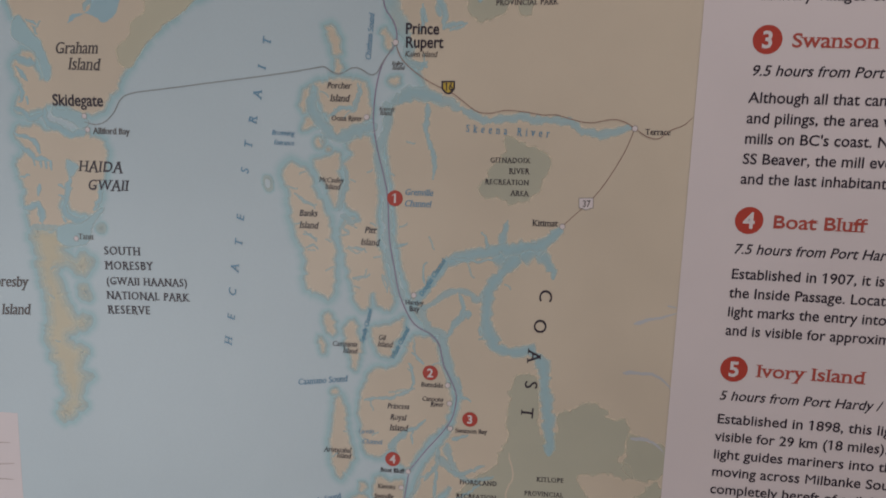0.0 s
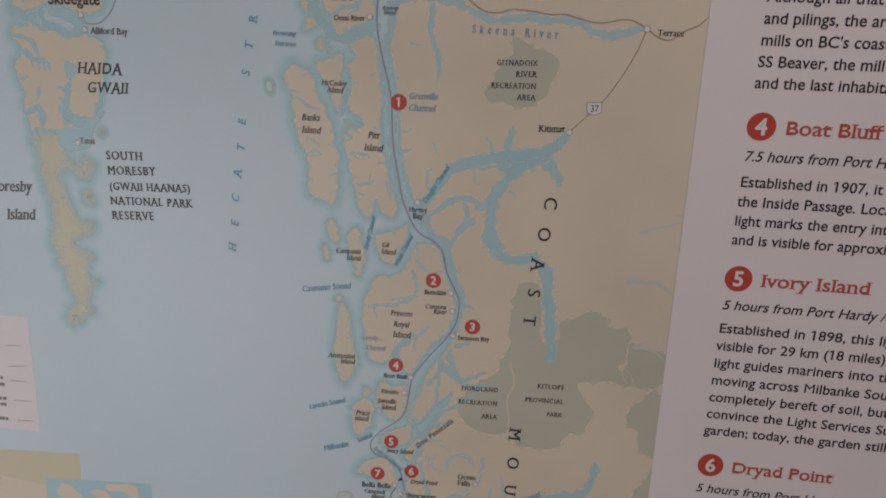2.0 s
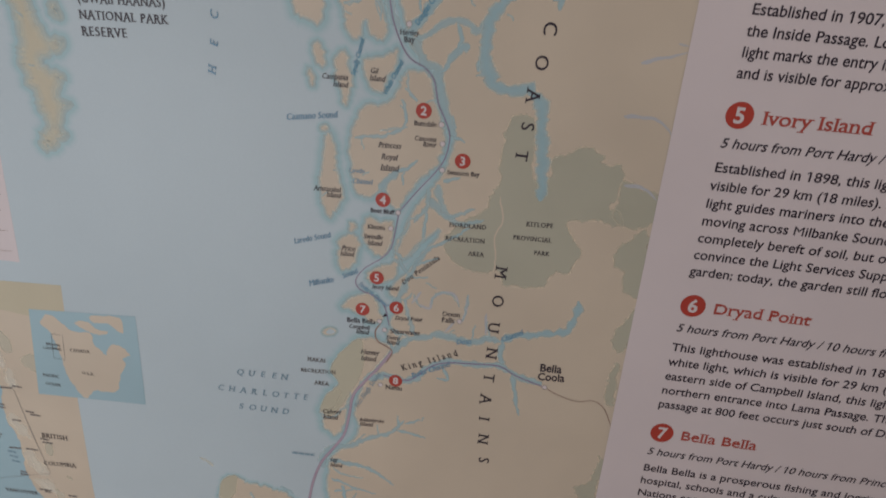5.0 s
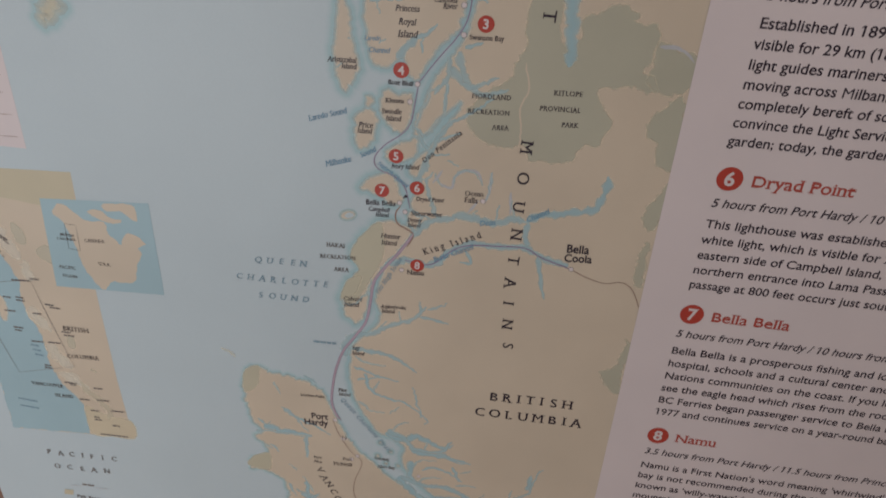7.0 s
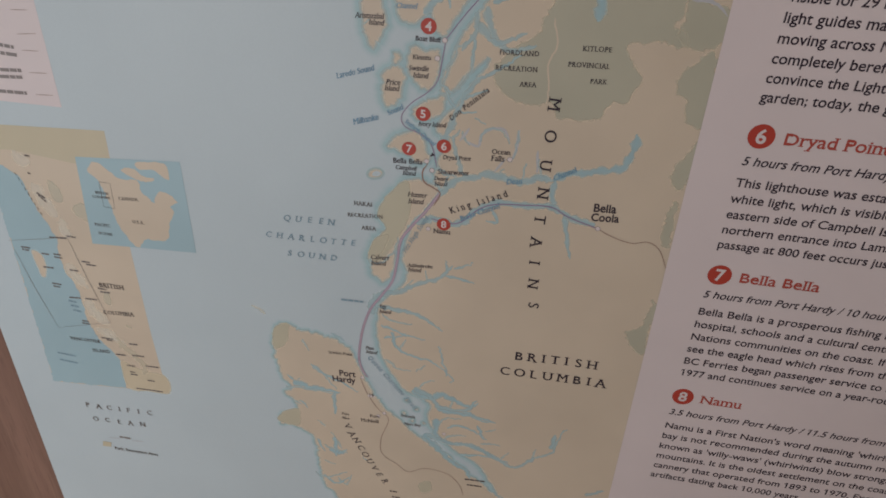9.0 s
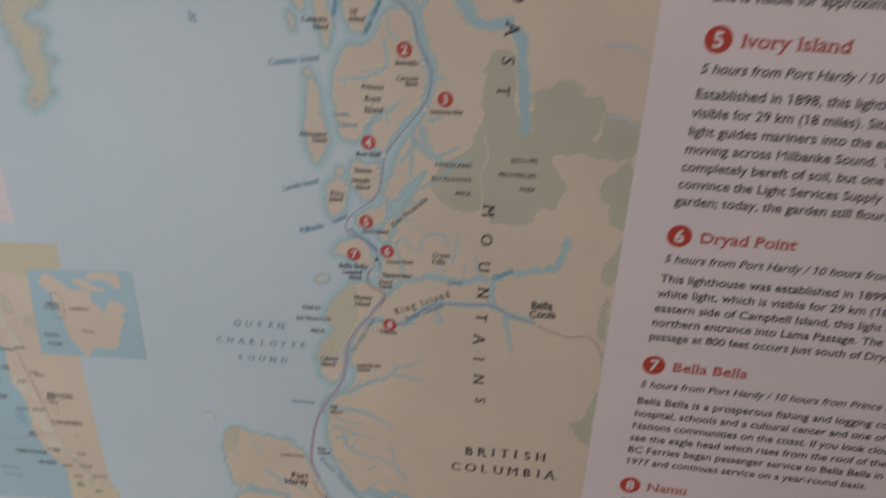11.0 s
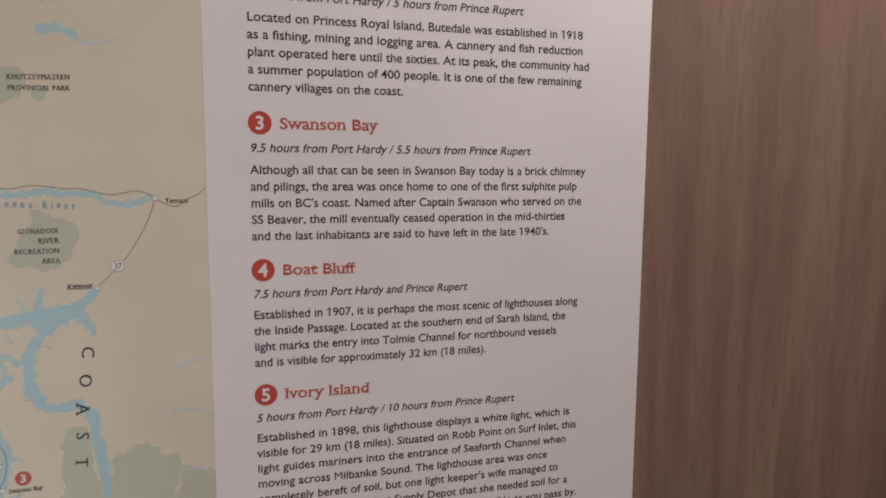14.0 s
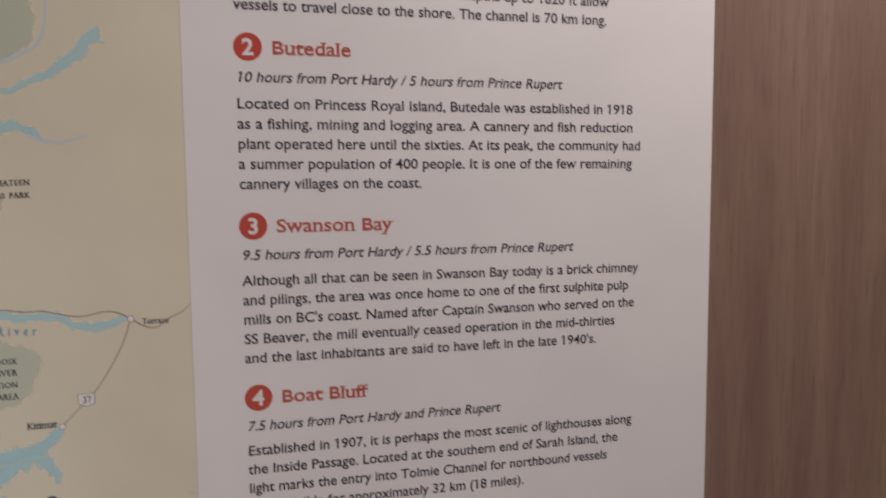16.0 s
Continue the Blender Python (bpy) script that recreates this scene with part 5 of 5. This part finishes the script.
# highway signs
sign = area("highway_sign", [(493.5, 1040.1), (503.2, 1040.3), (503.4, 1034.8), (501.1, 1031.5), (498.7, 1030.7), (496.2, 1031.4), (493.7, 1034.5)], BLACK, 0.33, label="yellow and black printed highway sign", closed_smooth=False)
area("sign_face", [(494.8, 1038.9), (502.1, 1039.1), (502.2, 1035.1), (500.3, 1032.7), (498.7, 1031.9), (497.0, 1032.6), (494.9, 1035.0)], YELLOW, 0.36, sign, closed_smooth=False)
label_between("16", [(495.8, 1033.4), (501.9, 1033.5)], BLACK, sign, condense=0.8, bold=0.02, serif=0.0)
sign = area("highway_sign", [(594.8, 960.9), (605.1, 961.4), (605.6, 954.1), (600.6, 952.2), (595.3, 953.6)], FINE, 0.33, label="white printed highway sign", closed_smooth=False)
area("sign_face", [(595.2, 960.5), (604.8, 961.0), (605.2, 954.5), (600.5, 952.6), (595.6, 954.1)], WHITE, 0.36, sign, closed_smooth=False)
label_between("37", [(597.7, 954.5), (603.4, 954.7)], GREY, sign, condense=0.85, serif=0.0)
for line in ([(411.9, 371.9), (419.1, 371.7)],):
    bar(line, 4.0, WHITE)
label_between("19", [(412.6, 372.2), (418.2, 372.0)], GREY, condense=0.85, serif=0.0)

# ---- numbered stops on the map ----


def badge(number, u, v, r, parent):
    b = disc("badge", u, v, r, RED, 0.37, parent, "red disc with a white number")
    w = text_width(number, 0.03)
    size = r * 1.08 / CAP
    set_line("number", number, (u - w * size * 0.5, v - CAP * size * 0.5), WHITE, b, size, 1.0, 0.03)
    return b


for number, spot in zip("12345678", [(461.6, 954.9), (491.7, 822.8), (523.4, 788.0), (464.2, 750.3), (461.8, 682.6), (479.3, 657.3), (450.9, 652.0), (482.0, 585.8)]):
    badge(number, *spot, 5.9, wall_map)

# ---- legend table and inset maps at the sheet's edge ----
legend = area("legend_box", [(10, 654.5), (146, 654.5), (146, 762), (10, 762)], WHITE, 0.05, label="white printed legend box with fine rules", closed_smooth=False)
for a, b in (([(122.8, 734.4), (137.7, 735.4)], 0), ([(122.3, 715.0), (140.1, 716.9)], 0), ([(122.9, 701.8), (137.9, 702.4)], 0), ([(124.2, 683.1), (140.5, 683.8)], 0), ([(124.5, 663.9), (140.9, 664.7)], 0)):
    stripe("rule", a, 0.7, ROAD, 0.3, legend, step=20)
for ends in ([(98.9, 703.6), (115.9, 702.2)], [(94.0, 696.6), (116.9, 695.7)], [(86.1, 680.9), (117.0, 682.7)], [(84.1, 674.8), (116.2, 676.8)], [(79.7, 661.9), (116.1, 662.8)]):
    bar(ends, 3.6, FINE, legend)

province = area("inset_map", [(24.0, 628.7), (181.3, 637.0), (180.8, 610.2), (179.9, 521.8), (181.1, 412.0), (184.7, 330.4), (45.5, 319.4), (53.8, 618.2)], LAND, 0.02, label="printed inset map of the province", closed_smooth=False)
coast = [(91.8, 546.1), (96.9, 532.6), (102.2, 518.4), (100.3, 494.4), (102.6, 477.5), (107.9, 464.1), (110.9, 447.8), (111.3, 423.9), (113.3, 407.4), (121.3, 391.5), (131.3, 377.2), (136.1, 365.0), (135.3, 327.1)]
area("inset_sea", [(45.5, 319.4), (45.5, 319.4), coast[-1], coast[-1]] + coast[-2::-1] + [(81.3, 581.9), (57.6, 596.4), (53.8, 618.2), (53.8, 618.2)], PALEBLUE, 0.06, province, rough=1.6)
area("inset_north", [(24.0, 628.7), (181.3, 637.0), (179.5, 604.6), (142.8, 601.5), (83.8, 607.7), (26.1, 604.2)], OCHRE, 0.06, province, closed_smooth=False)
park([(138.3, 365.4), (149.1, 361.4), (164.1, 356.7), (186.8, 353.5), (186.7, 330.5), (164.2, 329.0), (139.3, 329.2)], 0.8, "inset_south", SAND, SAND_EDGE, 0.07, province)
park([(70.6, 497.1), (78.8, 495.5), (81.7, 483.5), (75.9, 467.1), (73.2, 471.0), (71.2, 486.2)], 1.0, "inset_island", LAND, RELIEF, 0.1, province)
park([(129.8, 552.3), (140.3, 559.6), (152.6, 552.2), (159.1, 543.9), (149.5, 539.6), (136.2, 544.0)], 0.9, "inset_park", PARKPALE, PARK_EDGE, 0.1, province)
park([(111.8, 579.7), (120.9, 572.1), (120.5, 560.2), (112.5, 562.2)], 0.8, "inset_park", PARKPALE, PARK_EDGE, 0.1, province)
park([(140.3, 458.1), (144.4, 454.3), (143.4, 444.0), (139.0, 444.7), (138.1, 451.9)], 0.8, "inset_park", PARKPALE, PARK_EDGE, 0.1, province)
for line in ([(85.2, 608.3), (90.5, 599.1), (100.1, 598.6)], [(94.5, 574.5), (99.4, 563.1), (105.6, 549.8), (110.0, 541.4)], [(108.6, 530.4), (115.4, 523.9), (117.4, 518.7)], [(105.8, 488.5), (112.4, 473.7), (119.5, 466.7)], [(118.4, 448.1), (121.0, 429.7), (136.9, 419.4)], [(127.1, 409.1), (139.3, 397.9), (148.8, 390.6)]):
    inlet(line, 17.0, taper=False, shore=0.5, mat=RELIEF, parent=province, name="mountain_tint")
for line in ([(113.0, 541.2), (114.0, 531.0), (116.1, 520.8)], [(108.6, 481.8), (114.7, 471.4), (122.2, 461.1)], [(119.8, 440.3), (124.8, 429.1), (125.9, 417.2)], [(117.7, 409.7), (129.0, 402.2), (140.3, 394.7)]):
    inlet(line, 14.0, taper=False, shore=0.45, mat=RELIEF, parent=province, name="mountain_tint")
for line in ([(140.4, 401.0), (144.3, 389.0), (154.5, 381.2), (163.4, 366.5), (162.1, 353.0)], [(154.4, 418.7), (160.4, 416.7)]):
    inlet(line, 11.0, taper=False, shore=0.5, mat=PARK_EDGE, parent=province, name="valley_tint")
for line in ([(48.5, 506.4), (115.2, 519.3)], [(115.2, 519.3), (124.4, 474.4), (137.7, 419.7)], [(137.7, 419.7), (73.8, 401.7)], [(73.8, 401.7), (60.2, 454.5), (51.8, 497.7)]):
    stripe("frame_line", line, 0.6, FINE, 0.3, province, step=30)
for k in range(9):
    spot = [(79.3 + (k + e) * 1.84, 584.6 + (k + e) * -5.00) for e in (0.0, 0.6)]
    stripe("border_dash", spot, 1.0, GREY, 0.3, province, step=20)
label_between("BRITISH", [(135.9, 464.5), (162.8, 465.1)], GREY, province, **CAPS)
label_between("COLUMBIA", [(132.6, 429.9), (166.7, 432.4)], GREY, province, **CAPS)
label_between("VANCOUVER", [(84.2, 387.3), (118.9, 388.5)], GREY, province, **CAPS)
label_between("ISLAND", [(107.1, 374.8), (127.6, 376.0)], GREY, province, **CAPS)
for ends in ([(95.6, 516.2), (114.1, 517.6)], [(114.8, 520.4), (124.4, 520.1)], [(60.3, 500.1), (70.2, 500.1)], [(60.7, 497.4), (68.1, 497.0)], [(81.2, 495.3), (89.2, 495.3)], [(94.7, 496.7), (103.0, 496.5)], [(94.3, 493.3), (102.9, 493.1)], [(78.5, 479.1), (89.8, 479.3)], [(107.6, 479.7), (116.8, 479.9)], [(123.6, 492.5), (132.2, 492.3)], [(127.8, 489.5), (138.3, 489.4)], [(82.8, 459.8), (92.9, 459.6)], [(83.2, 456.4), (90.7, 456.1)], [(133.6, 461.7), (142.7, 461.3)], [(135.2, 457.6), (145.9, 457.8)]):
    bar(ends, 2.1, SMALL, province)
for ends in ([(97.9, 444.6), (110.8, 445.4)], [(116.0, 445.9), (128.8, 446.4)], [(104.8, 415.6), (112.1, 415.5)], [(104.1, 412.4), (112.4, 412.5)], [(121.8, 395.7), (135.4, 396.1)], [(127.6, 393.8), (134.4, 393.7)], [(153.0, 393.0), (162.7, 393.4)], [(134.0, 375.1), (145.5, 375.7)], [(152.8, 377.0), (166.9, 377.9)], [(143.3, 361.3), (153.2, 361.7)], [(165.6, 364.6), (180.8, 365.3)], [(145.2, 352.7), (151.3, 352.4)], [(145.3, 349.0), (153.3, 349.1)], [(164.3, 343.7), (172.3, 343.8)], [(147.9, 328.7), (179.1, 329.8)]):
    bar(ends, 2.1, SMALL, province)
for ends in ([(95.4, 439.8), (104.2, 439.0)], [(96.5, 434.0), (105.3, 433.3)], [(97.6, 428.1), (106.4, 427.4)], [(62.5, 364.0), (83.8, 362.7)], [(62.6, 354.1), (84.1, 352.8)]):
    bar(ends, 2.4, SOFTBLUE, province)
for ends in ([(95.5, 603.1), (100.2, 602.7)], [(92.8, 585.3), (95.5, 584.4)], [(95.8, 565.4), (103.5, 560.1)], [(96.7, 563.0), (103.5, 556.2)]):
    bar(ends, 2.0, GREY, province)

continent = area("inset_map", [(146.3, 608.5), (247.6, 615.6), (248.2, 521.7), (141, 516.4)], PALEBLUE, 0.15, label="small printed inset map of the continent", closed_smooth=False)
area("inset_land", [(155.2, 596.2), (162.9, 605.4), (170.6, 603.5), (177.4, 597.6), (186.8, 591.4), (203.2, 591.7), (205.0, 582.2), (211.4, 579.0), (213.8, 571.7), (221.3, 582.5), (230.9, 581.3), (238.3, 574.8), (229.8, 569.6), (232.9, 562.4), (226.1, 549.6), (221.0, 533.6), (211.1, 529.2), (198.6, 529.3), (188.1, 519.7), (179.0, 531.1), (173.1, 542.6), (171.8, 554.6), (169.0, 569.1), (165.7, 583.2), (161.9, 590.2)], LAND, 0.19, continent, rough=1.2)
area("inset_land", [(205.3, 609.7), (232.2, 611.6), (233.7, 596.9), (226.3, 600.0), (219.2, 604.7), (207.2, 603.3)], LAND, 0.19, continent, rough=1.0)
area("inset_land", [(189.0, 601.2), (200.3, 603.6), (208.2, 597.9), (220.1, 595.3), (211.2, 591.5), (198.3, 594.5)], LAND, 0.19, continent, rough=1.4)
area("inset_bay", [(206.8, 591.0), (214.0, 589.0), (215.3, 579.4), (215.7, 570.2), (210.2, 575.3), (204.6, 580.4)], PALEBLUE, 0.23, continent, rough=0.8)
for line in ([(164.2, 585.9), (175.1, 585.5)], [(175.1, 585.5), (174.0, 559.1)], [(174.0, 559.1), (163.0, 560.1)], [(163.0, 560.1), (164.2, 585.9)]):
    stripe("frame_line", line, 0.6, GREY, 0.3, continent, step=30)
label_between("CANADA", [(180.2, 569.3), (199.3, 570.5)], GREY, continent, **CAPS)
label_between("U.S.A.", [(189.1, 546.0), (201.0, 546.3)], GREY, continent, **CAPS)
label_between("BRITISH", [(157.7, 573.0), (171.0, 572.9)], GREY, continent, **CAPS)
label_between("COLUMBIA", [(153.8, 568.4), (171.8, 568.9)], GREY, continent, **CAPS)
label_between("PACIFIC", [(149.0, 537.7), (165.1, 537.9)], GREY, continent, **CAPS)
label_between("OCEAN", [(150.2, 528.5), (164.7, 528.5)], GREY, continent, **CAPS)

# key under the sea's name
for line in ([(94.7, 240.4), (109.2, 241.6)], [(124.1, 241.9), (139.2, 243.2)]):
    stripe("key_line", line, 1.4, RIVER, 0.3, step=20)
bar([(108.9, 243.4), (123.8, 243.7)], 3.0, FINE)
area("key_tint", [(84.7, 231.7), (95.6, 232.1), (93.7, 224.0), (82.8, 223.6)], OCHRE, 0.3, closed_smooth=False)
label_between("Park, Recreation Area", [(98.1, 221.1), (153.5, 222.4)], GREY, **SR)


# ---- the white text column ----
text_column = area("text_column", [(PANEL_X, 0.6), (WIDE - 0.6, 0.6), (WIDE - 0.6, HIGH - 0.6), (PANEL_X, HIGH - 0.6)], WHITE, 0.35, label="white printed column of harbour descriptions", closed_smooth=False)
MARGIN, BODY, PITCH = 704.0, 7.0 / CAP, 13.75


def body_line(words, baseline, end=None, bold=0.012, slant=0.0, size=BODY, name="text_line"):
    w = text_width(words, bold)
    stretch = (end - MARGIN) / (w * size) if end else 1.045
    set_line(name, words, (MARGIN, baseline), BLACK, text_column, size, stretch, bold, slant, h=0.55)


def stop(number, title, v, title_end, hours, hours_end, lines):
    badge_u = 712.5
    b = disc("badge", badge_u, v, 9.5, RED, 0.5, text_column, "red disc with a white number", sides=40)
    w, size = text_width(number, 0.03), 10.6 / CAP
    set_line("number", number, (badge_u - w * size * 0.5, v - 5.3), WHITE, b, size, 1.0, 0.03, h=0.6)
    w, size = text_width(title, 0.008), 8.9 / CAP
    set_line("heading", title, (728.0, v - 4.6), REDTEXT, text_column, size, (title_end - 728.0) / (w * size), 0.008, 0.0, 0.075, h=0.55, modelled=False)
    body_line(hours, v - 23.6, hours_end, 0.010, 0.2, 6.8 / CAP, "hours_line")
    for k, (words, end) in enumerate(lines):
        body_line(words, v - 41.6 - k * PITCH, end)


body_line("vessels to travel close to the shore. The channel is 70 km long.", 1194.2 + 24.8, 976.3)
w = text_width("depths up to 1620 ft allow") * BODY * 1.045
set_line("text_line", "depths up to 1620 ft allow", (977.6 - w, 1194.2 + 24.8 + PITCH), BLACK, text_column, BODY, 1.045, 0.012, h=0.55)
stop("2", "Butedale", 1194.2, 782.7, "10 hours from Port Hardy / 5 hours from Prince Rupert", 940.0, [
    ("Located on Princess Royal Island, Butedale was established in 1918", 998.5),
    ("as a fishing, mining and logging area. A cannery and fish reduction", 999.0),
    ("plant operated here until the sixties. At its peak, the community had", 1005.6),
    ("a summer population of 400 people. It is one of the few remaining", 998.2),
    ("cannery villages on the coast.", 832.3)])
stop("3", "Swanson Bay", 1071.9, 809.6, "9.5 hours from Port Hardy / 5.5 hours from Prince Rupert", 949.5, [
    ("Although all that can be seen in Swanson Bay today is a brick chimney", 1004.8),
    ("and pilings, the area was once home to one of the first sulphite pulp", 996.7),
    ("mills on BC's coast. Named after Captain Swanson who served on the", 1001.7),
    ("SS Beaver, the mill eventually ceased operation in the mid-thirties", 985.5),
    ("and the last inhabitants are said to have left in the late 1940's.", 970.0)])
stop("4", "Boat Bluff", 950.0, 789.0, "7.5 hours from Port Hardy and Prince Rupert", 890.8, [
    ("Established in 1907, it is perhaps the most scenic of lighthouses along", 1000.7),
    ("the Inside Passage. Located at the southern end of Sarah Island, the", 988.9),
    ("light marks the entry into Tolmie Channel for northbound vessels", 980.0),
    ("and is visible for approximately 32 km (18 miles).", 910.3)])
stop("5", "Ivory Island", 842.1, 801.7, "5 hours from Port Hardy / 10 hours from Prince Rupert", 938.4, [
    ("Established in 1898, this lighthouse displays a white light, which is", 995.9),
    ("visible for 29 km (18 miles). Situated on Robb Point on Surf Inlet, this", 1003.4),
    ("light guides mariners into the entrance of Seaforth Channel when", 993.1),
    ("moving across Milbanke Sound. The lighthouse area was once", 974.0),
    ("completely bereft of soil, but one light keeper's wife managed to", 985.6),
    ("convince the Light Services Supply Depot that she needed soil for a", 995.6),
    ("garden; today, the garden still flourishes and is visible as you pass by.", 1005.7)])
stop("6", "Dryad Point", 692.2, 801.1, "5 hours from Port Hardy / 10 hours from Prince Rupert", 938.6, [
    ("This lighthouse was established in 1899 and displays a red and", 979.9),
    ("white light, which is visible for 29 km (18 miles). Situated on the", 986.6),
    ("eastern side of Campbell Island, this light marks the narrow", 965.8),
    ("northern entrance into Lama Passage. The narrowest point of the", 990.8),
    ("passage at 800 feet occurs just south of Dryad Point.", 932.0)])
stop("7", "Bella Bella", 570.3, 790.9, "5 hours from Port Hardy / 10 hours from Prince Rupert", 936.8, [
    ("Bella Bella is a prosperous fishing and logging community with a", 985.4),
    ("hospital, schools and a cultural center and one of the largest First", 988.4),
    ("Nations communities on the coast. If you look closely, you might", 984.1),
    ("see the eagle head which rises from the roof of the", None),
    ("BC Ferries began passenger service to Bella Bella in", None),
    ("1977 and continues service on a year-round basis.", 917.7)])
stop("8", "Namu", 434.6, 765.0, "3.5 hours from Port Hardy / 11.5 hours from Prince Rupert", None, [
    ("Namu is a First Nation's word meaning 'whirlwind'", None),
    ("bay is not recommended during the autumn months", None),
    ("known as 'willy-waws' (whirlwinds) blow strongly", None),
    ("mountains. It is the oldest settlement on the coast", None),
    ("cannery that operated from 1893 to 1970. Excavations", None),
    ("artifacts dating back 10,000 years.", 847.7)])
